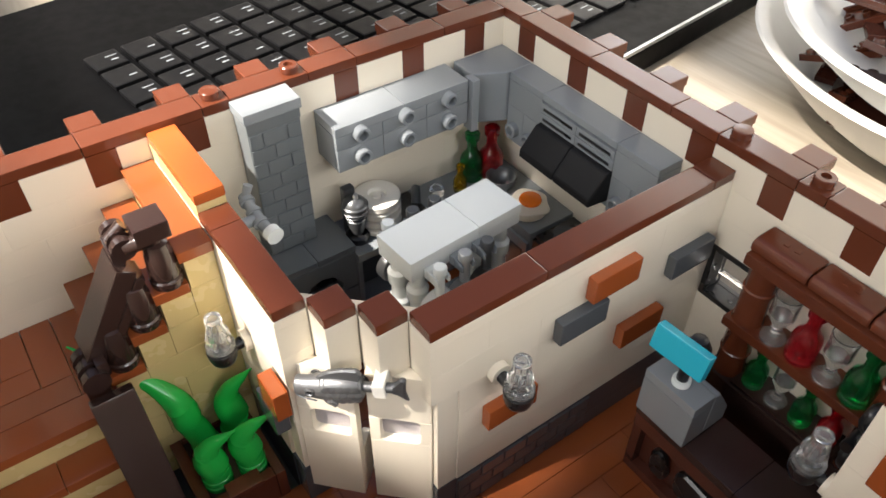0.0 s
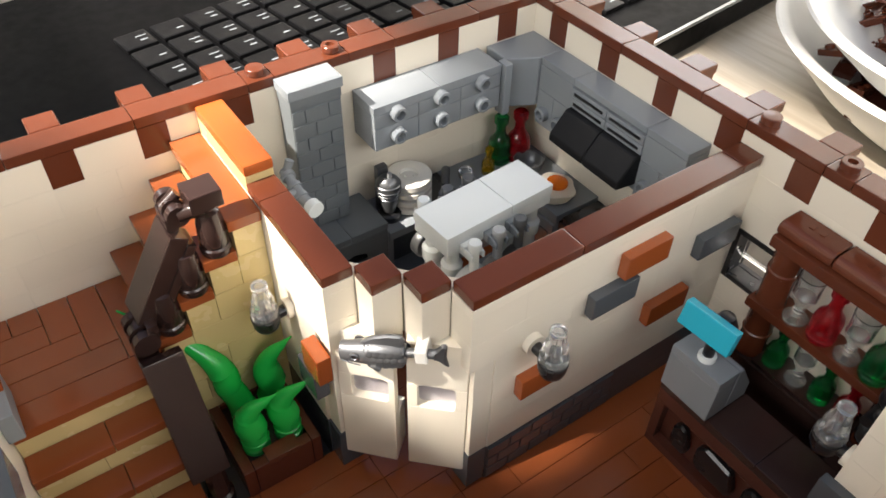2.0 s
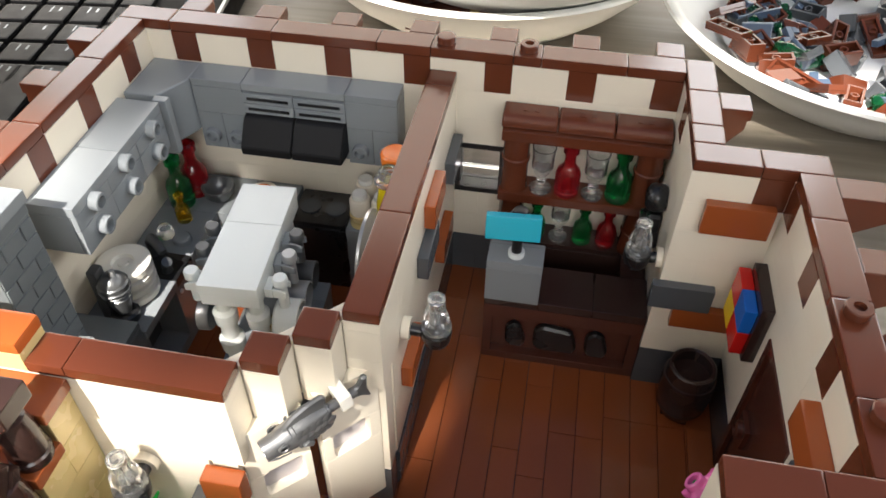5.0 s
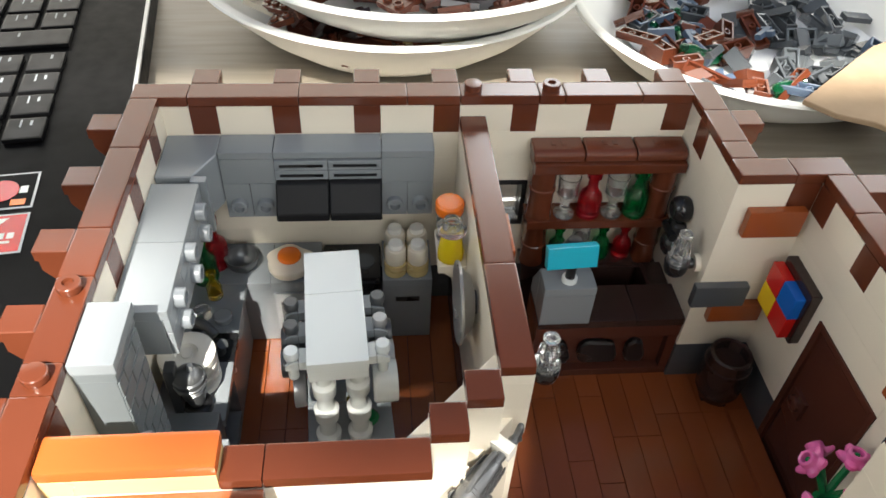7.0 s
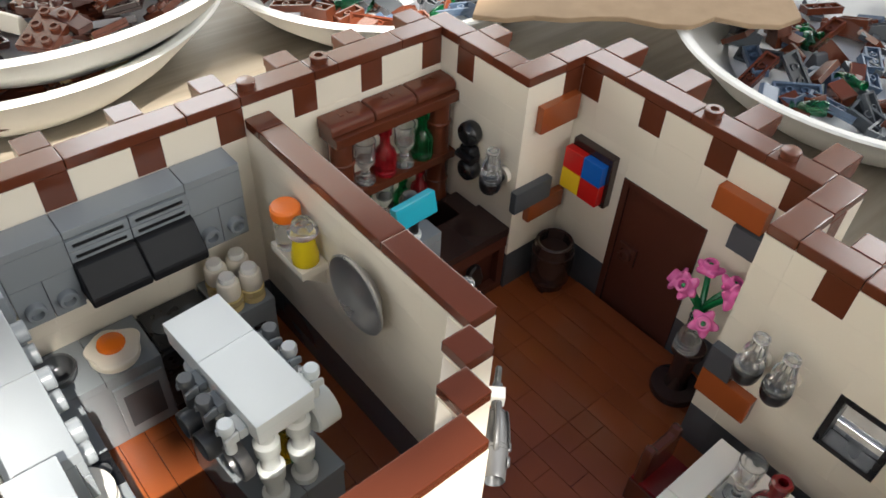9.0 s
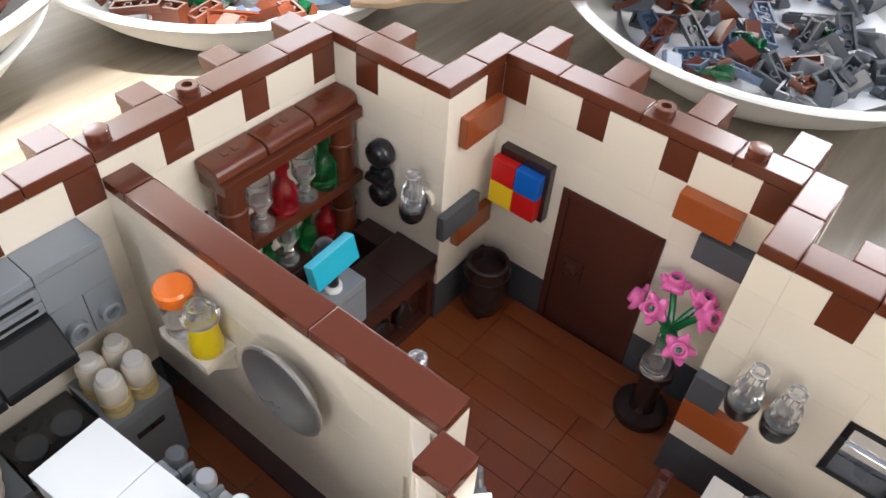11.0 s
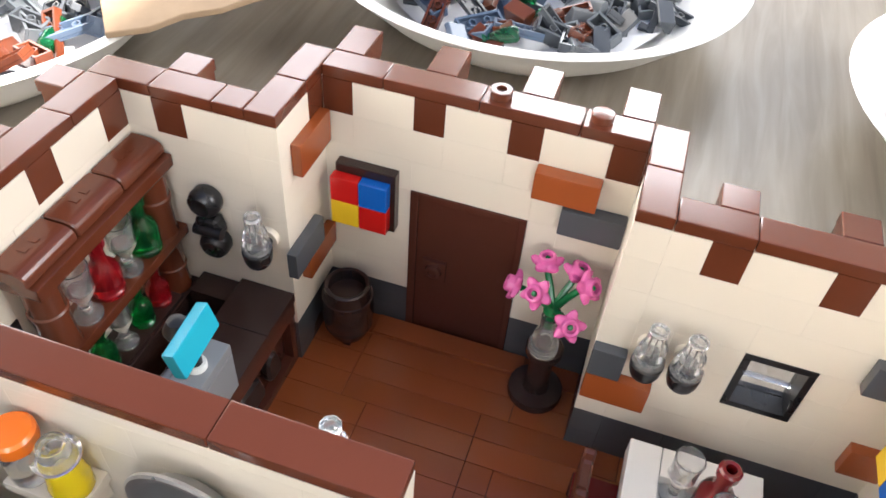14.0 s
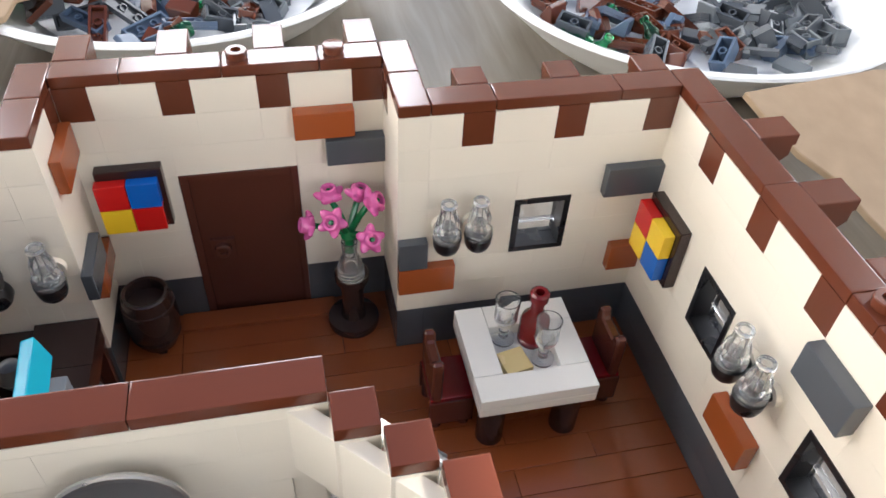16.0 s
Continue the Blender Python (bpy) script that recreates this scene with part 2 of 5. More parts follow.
def prism(outline, y0, y1, axis="y", bevel=0.03, bm=None):
    """An outline in two axes, pulled along the third: (x, z) along y, (y, z) along x, (x, y) along z."""
    one = bmesh.new()
    at = {"y": lambda a, b, c: (a, c, b), "x": lambda a, b, c: (c, a, b), "z": lambda a, b, c: (a, b, c)}[axis]
    lo = [one.verts.new(at(a, b, y0)) for a, b in outline]
    hi = [one.verts.new(at(a, b, y1)) for a, b in outline]
    one.faces.new(lo)
    one.faces.new(hi)
    for i in range(len(outline)):
        j = (i + 1) % len(outline)
        one.faces.new((lo[i], lo[j], hi[j], hi[i]))
    bmesh.ops.recalc_face_normals(one, faces=one.faces)
    if bevel:
        bmesh.ops.bevel(one, geom=one.edges[:], offset=bevel, segments=1, affect="EDGES", clamp_overlap=True)
    return join(bm, one) if bm else one


PIECES = {}


def piece(name, size, material, parent, at, label="", bevel=0.035):
    """A brick or tile of that size, one mesh for all alike, its centre at a place of the plan."""
    key = (name, tuple(round(s, 3) for s in size), material.name)
    if key not in PIECES:
        sx, sy, sz = (s / 2 - (0.0018 if name == "brick" else 0.008) for s in size)
        PIECES[key] = mesh_of(name, box(-sx, sx, -sy, sy, -sz, sz, bevel), material)
    ob = new(name, PIECES[key])
    ob.parent = parent
    ob.location = (Vector(at) - base_of(parent)) * STUD
    return tagged(ob, label)


STUDPROFILE = [(0.0, 0.0), (0.3, 0.0), (0.3, 0.17), (0.28, 0.2), (0.19, 0.2), (0.19, 0.08), (0.0, 0.08)]
# ---- end of helpers ----

# ---- the desk ----
DESK_Z = -1.2
desk = thing("desk", (10, 0, DESK_Z), "pale oak laminate desk top under the model and bowls", "desk")
part("desk_top", box(-130, 150, -110, 90, DESK_Z - 3, DESK_Z, 0.2), DESK, desk)
for lx in (-120, 140):
    for ly in (-100, 80):
        part("leg", box(lx - 3, lx + 3, ly - 3, ly + 3, DESK_Z - 91, DESK_Z - 3.02, 0.2), DESK, desk)
room = solo("floor", box(-400, 420, -400, 400, DESK_Z - 93, DESK_Z - 91, 0), DESK, "plain wooden room floor under the desk", "floor", kind="structure")

# unseen room walls, added with openings that hold the lamps and cut the sun
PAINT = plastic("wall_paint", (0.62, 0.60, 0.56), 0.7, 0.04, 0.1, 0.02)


def unseen_wall(name, axis, at, a0, a1, windows, top=1.9, foot=-0.75):
    """An unseen painted wall 0.1 m thick, in metres, added to shape the light. windows: their ends along the wall, sill
    and head over the desk.
    """
    w = thing(name, (0, 0, 0), "plain unseen wall added with openings to shape the light", "wall", kind="structure")
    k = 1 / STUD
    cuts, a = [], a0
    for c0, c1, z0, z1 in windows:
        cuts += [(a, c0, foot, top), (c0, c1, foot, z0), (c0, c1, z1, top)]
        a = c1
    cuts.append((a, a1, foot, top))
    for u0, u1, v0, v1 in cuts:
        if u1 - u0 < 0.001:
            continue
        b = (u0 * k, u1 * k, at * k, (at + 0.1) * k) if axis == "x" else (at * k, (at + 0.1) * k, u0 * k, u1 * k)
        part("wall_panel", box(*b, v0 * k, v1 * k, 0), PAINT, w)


unseen_wall("unseen_wall_north", "x", 1.8, -2.3, 2.1, [(-1.6, -0.8, 0.94, 1.46), (0.35, 0.95, 0.85, 1.55), (1.5, 2.0, 0.85, 1.65)])
unseen_wall("unseen_wall_east", "y", 2.1, -2.0, 1.8, [(-0.55, 0.35, 1.02, 1.52), (0.7, 1.6, 1.08, 1.72)])
# slits placed to put sun on rails, cabinet tops and door tops only
unseen_wall("unseen_wall_south", "x", -2.0, -2.3, 2.1, [(-1.9, -0.251, 2.16, 2.425), (-0.251, -0.218, 2.19, 2.352), (-0.218, -0.16, 2.195, 2.338), (-0.15, 1.4, 0.82, 1.68)], 2.43)
# added strip opening that puts sun on the bowl fronts
unseen_wall("unseen_wall_south_upper", "x", -2.0, -2.3, 2.1, [(-1.9, 1.6, 2.435, 2.60)], 3.4, 2.432)
unseen_wall("unseen_wall_west", "y", -2.3, -1.9, 1.8, [(-1.4, -0.4, 0.9, 1.7)])

# ---- the model's shell ----
COURSES = 9
TOP = -0.4 + 1.2 * COURSES  # underside of the rail tiles


def wall(name, axis, face, out, start, end, browns=(), openings=(), courses=COURSES, grey=2, seed=1, extra=0.0, low=None):
    """A one-stud wall of bricks. axis: the way it runs; face: its inner side; out: +1 or -1, the way of its outer side."""
    rnd = random.Random(seed)
    mid = face + out * 0.5
    w = thing(name, ((start + end) / 2, mid, -0.4) if axis == "x" else (mid, (start + end) / 2, -0.4), "cream brick-built wall with a dark grey base course and brown trim bricks", "wall", kind="structure")

    def lay(a, b, z, h, mat):
        if b - a < 0.05:
            return
        c = (a + b) / 2
        if axis == "x":
            piece("brick", (b - a, 1, h), mat, w, (c, mid, z + h / 2), bevel=0.006)
        else:
            piece("brick", (1, b - a, h), mat, w, (mid, c, z + h / 2), bevel=0.006)

    for k in range(courses):
        z = -0.4 + 1.2 * k
        lo, hi = low if low and k < 6 else (start, end)
        spans, at = [], lo
        for a, b, z0, z1 in sorted(o for o in openings if o[2] < z + 0.6 < o[3]):
            spans.append((at, a))
            at = b
        spans.append((at, hi))
        top = k == COURSES - 1
        for a, b in spans:
            cuts = sorted({c for c in (v for p in browns for v in (p, p + 1)) if a < c < b}) if top else []
            edge = [a, *cuts, b]
            for p, q in zip(edge, edge[1:]):
                if top and any(abs(p - s) < 0.01 and q - p < 1.01 for s in browns):
                    lay(p, q, z, 1.2, BROWN)
                    continue
                x = p
                first = True
                while x < q - 0.01:
                    step = rnd.choice((2, 3, 4, 4)) - (k % 2 if first else 0)
                    first = False
                    step = max(1, min(step, q - x)) if not top else q - x
                    if q - x - step < 0.6:
                        step = q - x
                    lay(x, x + step, z, 1.2, DKGREY if k < grey else CREAM)
                    x += step
    if extra:
        lay(start, end, -0.4 + 1.2 * courses, extra, CREAM)
    return w


wall_north = wall("wall_north", "x", 0, 1, 0, 20, [1, 4, 7, 10, 13, 16, 19], [(12, 14, 4.4, 6.8)], seed=2)
wall_west = wall("wall_west", "y", 0, -1, -25, 1, [-2 - 3 * i for i in range(8)], seed=3, grey=1)
wall_east_1 = wall("wall_east_1", "y", 20, 1, -4, 1, [-2], seed=4)
wall_jog_1 = wall("wall_jog_1", "x", -5, 1, 20, 23, [22], seed=5)
wall_east_2 = wall("wall_east_2", "y", 23, 1, -16, -4, [-6, -9, -12, -15], [(-12, -8, -0.4, 6.8)], seed=6)
wall_jog_2 = wall("wall_jog_2", "x", -15, -1, 20, 23, [22], seed=7)
wall_east_3 = wall("wall_east_3", "y", 20, 1, -25, -16, [-18, -21, -24], [(-21, -19, 4.4, 6.8)], seed=8)
wall_south = wall("wall_south", "x", -24, -1, 0, 20, [17 - 3 * i for i in range(6)], [(14, 16, 4.4, 6.8), (8, 10, 4.4, 6.8)], seed=9)
partition_wall = wall("wall_partition", "y", 11, 1, -12, 0, [], courses=8, seed=10, extra=0.35, low=(-11, 0))
kitchen_wall = wall("wall_kitchen_front", "x", -14, -1, 0, 9, [], courses=8, seed=11, extra=0.35, low=(0, 8))

# rail tiles along the wall tops
def rail(parent, axis, mid, cuts, z=TOP, w=1.0):
    for a, b in zip(cuts, cuts[1:]):
        size = (abs(b - a), w, 0.4) if axis == "x" else (w, abs(b - a), 0.4)
        at = ((a + b) / 2, mid, z + 0.2) if axis == "x" else (mid, (a + b) / 2, z + 0.2)
        piece("tile", size, BROWN, parent, at, bevel=0.05)


rail(wall_north, "x", 0.5, [-1, 1, 5, 9, 11, 14, 15, 18, 20])
rail(wall_west, "y", -0.5, [0, -3, -7, -9, -12, -13, -17, -21, -25])
rail(wall_east_1, "y", 20.5, [1, -1, -3, -4])
rail(wall_jog_1, "x", -4.5, [20, 22, 24])
rail(wall_east_2, "y", 23.5, [-5, -7, -10, -13, -15])
rail(wall_jog_2, "x", -15.5, [20, 22, 24])
rail(wall_east_3, "y", 20.5, [-16, -18, -22, -24])
rail(wall_south, "x", -24.5, [0, 3, 6, 10, 11, 15, 19, 21])
rail(partition_wall, "y", 11.5, [0, -1, -8, -12], z=9.55)
rail(kitchen_wall, "x", -14.5, [4, 5, 9], z=9.55)

# studs left bare on the rails
for w, x, y, hollow in [(wall_north, 11.5, 0.5, 0), (wall_north, 14.5, 0.5, 1), (wall_west, -0.5, -9.5, 1), (wall_west, -0.5, -12.5, 0), (wall_east_2, 23.5, -10.5, 1), (wall_east_2, 23.5, -13.5, 0), (wall_south, 10.5, -24.5, 1)]:
    part("stud", lathe([(0, 0), (0.31, 0), (0.31, 0.06), (0.34, 0.07), (0.34, 0.25), (0.31, 0.28)] + ([(0.16, 0.28), (0.14, 0.16), (0, 0.16)] if hollow else [(0.1, 0.3), (0, 0.3)]), x, y, TOP + 0.4), BROWN, w)


# brackets under the eaves, one behind each brown trim brick
def bracket(parent, x, y, dx, dy, reach=1.0):
    out = [(0, 0.4), (reach, 0.4), (reach, 0.0), (reach - 0.1, 0.0), (reach - 0.1, -0.35), (0.35, -1.1), (0, -1.1)]
    one = prism(out, -0.49, 0.49, bevel=0.03)
    one.transform(Matrix.Translation((x, y, TOP)) @ Matrix.Rotation(math.atan2(dy, dx), 4, "Z"))
    part("eave_bracket", one, BROWN, parent)


for p in (1, 4, 7, 10, 13, 16, 19):
    bracket(wall_north, p + 0.5, 1.01, 0, 1)
for i in range(8):
    bracket(wall_west, -1.01, -1.5 - 3 * i, -1, 0)
bracket(wall_east_1, 21.01, -1.5, 1, 0)
for y in (-5.5, -8.5, -11.5, -14.5):
    bracket(wall_east_2, 24.01, y, 1, 0, 1.6)
for y in (-17.5, -20.5, -23.5):
    bracket(wall_east_3, 21.01, y, 1, 0)
for i in range(7):
    bracket(wall_south, 17.5 - 3 * i, -25.01, 0, -1, 1.3)


# bricks that stand proud of the walls
def proud(parent, x0, x1, y0, y1, z, mat, what, tall=1.2):
    part("proud_brick", box(x0, x1, y0, y1, z + 0.01, z + tall - 0.01, 0.06), mat, parent, what)


OR, GR = "dark orange brick standing proud of the wall", "dark grey brick standing proud of the wall"
for y, z, m, what in [(-6.27, 7.8, RUST, OR), (-7.45, 6.65, DKGREY, GR), (-4.4, 4.4, RUST, OR), (-10.1, 4.4, RUST, OR), (-2.5, 6.65, DKGREY, GR)]:
    proud(partition_wall, 12.0, 12.38, y, y + 1.95, z, m, what, 0.97)
for x, z, m, what, tall in [(20.65, 8.25, RUST, OR, 1.2), (19.75, 4.62, DKGREY, GR, 1.1), (20.65, 3.75, RUST, OR, 0.95)]:
    proud(wall_jog_1, x, x + 2.1, -5.35, -5.0, z, m, what, tall)
for y0, y1, z, m, what in [(-14, -12, 8.15, RUST, OR), (-15, -13, 7.0, DKGREY, GR)]:
    proud(wall_east_2, 22.5, 23.0, y0, y1, z, m, what, 1.03)
for y0, y1, z, m, what in [(-16, -15, 4.4, DKGREY, GR), (-17, -15, 3.2, RUST, OR), (-24, -22, 6.8, DKGREY, GR), (-24, -22.8, 3.2, RUST, OR)]:
    proud(wall_east_3, 19.62, 20.0, y0, y1, z, m, what)
for x0, x1, z, m, what in [(11, 13, 3.2, RUST, OR), (9, 11, 8.0, DKGREY, GR), (2.5, 4.5, 6.2, RUST, OR), (3.5, 5.5, 5.0, GREY, "grey brick standing proud of the wall")]:
    proud(wall_south, x0, x1, -24, -23.5, z, m, what)
for x0, x1, z, m, what in [(7.9, 9.0, 5.4, RUST, OR), (7.4, 8.6, 4.2, DKGREY, GR)]:
    proud(kitchen_wall, x0, x1, -15.5, -15.0, z, m, what)

# brick-faced dark grey foot courses, on the hall side of the partition and the planter side of the kitchen wall
def masonry(parent, axis, face, out, a0, a1):
    for k in range(3):
        z = 0.06 + 0.62 * k
        cuts = [a0] + [a0 + 0.5 * (k % 2) + i for i in range(1 - k % 2, int(a1 - a0) + 1) if a0 < a0 + 0.5 * (k % 2) + i < a1] + [a1]
        for a, b in zip(cuts, cuts[1:]):
            d0, d1 = sorted((face, face + out * 0.07))
            part("brick_face", box(a + 0.04, b - 0.04, d0, d1, z, z + 0.55, 0.025) if axis == "x" else box(d0, d1, a + 0.04, b - 0.04, z, z + 0.55, 0.025), DKGREY, parent)


masonry(partition_wall, "y", 12.0, 1, -11, -5)

# ---- floor of planks ----
floor_slab = thing("floor_planks", (10, -12, -0.6), "glossy reddish brown plank floor of long tiles", "floor", kind="structure")
part("base_plate", box(-1, 24, -25, 1, DESK_Z, -0.41, 0.03), DKGREY, floor_slab)
rnd = random.Random(5)


def planks(x0, x1, y0, y1, along="y"):
    rows = int(round(x1 - x0)) if along == "y" else int(round(y1 - y0))
    for r in range(rows):
        a, stop = (y0, y1) if along == "y" else (x0, x1)
        first = True
        while a < stop - 0.01:
            n = min(rnd.choice((4, 6, 8, 4)) - (rnd.choice((0, 1, 2, 3)) if first else 0), stop - a)
            first = False
            if along == "y":
                piece("plank", (1, n, 0.4), FLOORING, floor_slab, (x0 + r + 0.5, a + n / 2, -0.2), bevel=0.03)
            else:
                piece("plank", (n, 1, 0.4), FLOORING, floor_slab, (a + n / 2, y0 + r + 0.5, -0.2), bevel=0.03)
            a += n


planks(0, 11, -14, 0)
planks(12, 20, -12, 0)
planks(11, 12, -12, -11)
planks(8, 11, -24, -14)
planks(11, 20, -24, -12)
planks(20, 23, -15, -5)
part("threshold", box(22.05, 22.93, -12.9, -7.0, -0.1, 0.12, 0.03), FLOORING, floor_slab, "raised strip before the street door")


# ---- windows and the street door ----
def window(name, axis, face, out, a0, z0):
    """A two by two stud black framed window set in a wall's opening."""
    w = thing(name, (a0 + 1, face + out * 0.5, z0) if axis == "x" else (face + out * 0.5, a0 + 1, z0), "small black framed square window with a clear pane", "window", kind="structure")
    f0, f1 = sorted((face - out * 0.03, face + out * 0.95))

    def put(nm, u0, u1, v0, v1, d0, d1, mat):
        part(nm, box(u0, u1, d0, d1, v0, v1, 0.03) if axis == "x" else box(d0, d1, u0, u1, v0, v1, 0.03), mat, w)

    e = 0.22
    put("frame_bottom", a0 + 0.01, a0 + 1.99, z0 + 0.01, z0 + e, f0, f1, BLACK)
    put("frame_top", a0 + 0.01, a0 + 1.99, z0 + 2.4 - e, z0 + 2.39, f0, f1, BLACK)
    put("frame_side", a0 + 0.01, a0 + e, z0 + e, z0 + 2.4 - e, f0, f1, BLACK)
    put("frame_side", a0 + 2 - e, a0 + 1.99, z0 + e, z0 + 2.4 - e, f0, f1, BLACK)
    c = face + out * 0.7
    pane = box(a0 + e, a0 + 2 - e, c - 0.05, c + 0.05, z0 + e, z0 + 2.4 - e, 0) if axis == "x" else box(c - 0.05, c + 0.05, a0 + e, a0 + 2 - e, z0 + e, z0 + 2.4 - e, 0)
    p = part("pane", pane, PANE, w, "clear plastic pane")
    p.visible_shadow = False
    put("mullion", a0 + e, a0 + 2 - e, z0 + 0.8, z0 + 0.88, c - 0.12, c + 0.12, CLEAR)


window("window_1", "x", 0, 1, 12, 4.4)
window("window_2", "y", 20, 1, -21, 4.4)
window("window_3", "x", -24, -1, 14, 4.4)
window("window_4", "x", -24, -1, 8, 4.4)

door_1 = thing("door_1", (23.4, -10, -0.4), "closed reddish brown panel door in a matching frame", "door", kind="structure")
part("frame_side", box(22.95, 23.95, -8.3, -8.01, -0.4, 6.79, 0.04), DOORBROWN, door_1)
part("frame_side", box(22.95, 23.95, -11.99, -11.75, -0.4, 6.79, 0.04), DOORBROWN, door_1)
part("frame_top", box(22.95, 23.95, -11.75, -8.3, 6.5, 6.79, 0.04), DOORBROWN, door_1)
leaf = part("door_leaf", box(23.1, 23.5, -11.8, -8.25, -0.38, 6.55, 0.04), DOORBROWN, door_1)
part("lock_plate", box(22.93, 23.1, -9.45, -8.55, 2.85, 3.8, 0.04), DOORBROWN, leaf)
part("knob", lathe([(0, 0.1), (0.14, 0.1), (0.16, 0.2), (0.24, 0.2), (0.3, 0.16), (0.32, 0), (0, 0)], 22.94, -9.0, 3.35, m=Matrix.Rotation(radians(-90), 4, "Y")), DOORBROWN, leaf)

# ---- corner doorway between kitchen and hall ----
for x, y in ((9, -14), (10, -13)):
    c = thing("door_post", (x + 0.5, y + 0.5, 7.2), "square cream corner brick with a brown tile cap", "brick column", "posts over the kitchen doorway")
    part("post_brick", box(x + 0.01, x + 0.99, y + 0.01, y + 0.99, 7.2, 9.54, 0.04), CREAM, c)
    part("cap_tile", box(x + 0.01, x + 0.99, y + 0.01, y + 0.99, 9.55, 9.95, 0.05), BROWN, c)
# the set-back jambs under the overhanging wall ends, and the slanting lintel behind the posts
for nm, w, b in (("jamb", kitchen_wall, (8.02, 8.75, -14.9, -14.1, 2.0, 6.75)), ("jamb", partition_wall, (11.1, 11.96, -11.75, -11.005, 2.0, 6.75))):
    part(nm, box(*b, 0.04), CREAM, w)
for nm, w, b in (("jamb_foot", kitchen_wall, (8.02, 8.78, -14.97, -14.1, 0.01, 1.99)), ("jamb_foot", partition_wall, (11.1, 11.97, -11.78, -11.01, 0.01, 1.99))):
    part(nm, box(*b, 0.04), DKGREY, w, "dark grey foot of the jamb")
lintel = thing("lintel", (9.7, -12.9, 7.2), "slanting cream panel over the kitchen doorway", "lintel", kind="structure")
one = box(-2.25, 2.25, -0.2, 0.2, 7.2, 9.45, 0.04)
one.transform(Matrix.Translation((9.62, -12.78, 0)) @ Matrix.Rotation(radians(45), 4, "Z"))
part("lintel_panel", one, CREAM, lintel)


def saloon_door(x, y, turn, side, u0, u1):
    """One leaf of the swing doors, its foot's middle at x, y; the window sits in its upper half."""
    d = thing("swing_door", (0, 0, 0), "cream swing door leaf with a small window, standing ajar", "door", "kitchen swing doors")
    z0, z1 = 0.95, 7.6
    a, b, hw, r = 4.35, 5.5, 0.62, 0.16
    part("lower_panel", box(u0, u1, -0.2, 0.2, z0, a, 0.05), CREAM, d)
    part("top_panel", box(u0, u1, -0.2, 0.2, b, z1, 0.05), CREAM, d)
    for s in (-1, 1):
        part("side_strip", box(u0 if s < 0 else hw, -hw if s < 0 else u1, -0.2, 0.2, a, b, 0.03), CREAM, d)
        for z, v in ((a, 1), (b, -1)):
            arc = [(s * (hw - r + r * math.sin(t)), z + v * (r - r * math.cos(t))) for t in (radians(15 * i) for i in range(7))]
            part("corner_fillet", prism([(s * hw, z)] + arc, -0.195, 0.195, bevel=0), CREAM, d)
    p = part("pane", box(-hw, hw, 0.1, 0.16, a, b, 0), SHEENPANE, d, "clear window pane with sky sheen in its colour")
    p.visible_shadow = False
    part("edge_brick", box(0.55 if side > 0 else u0, u1 if side > 0 else -0.55, 0.21, 0.95, z0, 3.2, 0.05), CREAM, d)
    d.matrix_basis = Matrix.Translation(Vector((x, y, 0)) * STUD) @ Matrix.Rotation(radians(turn), 4, "Z")
    return d


saloon_door(9.44, -13.92, 43, 1, -1.03, 0.82)
saloon_door(10.94, -12.38, 46, 1, -0.95, 0.98)


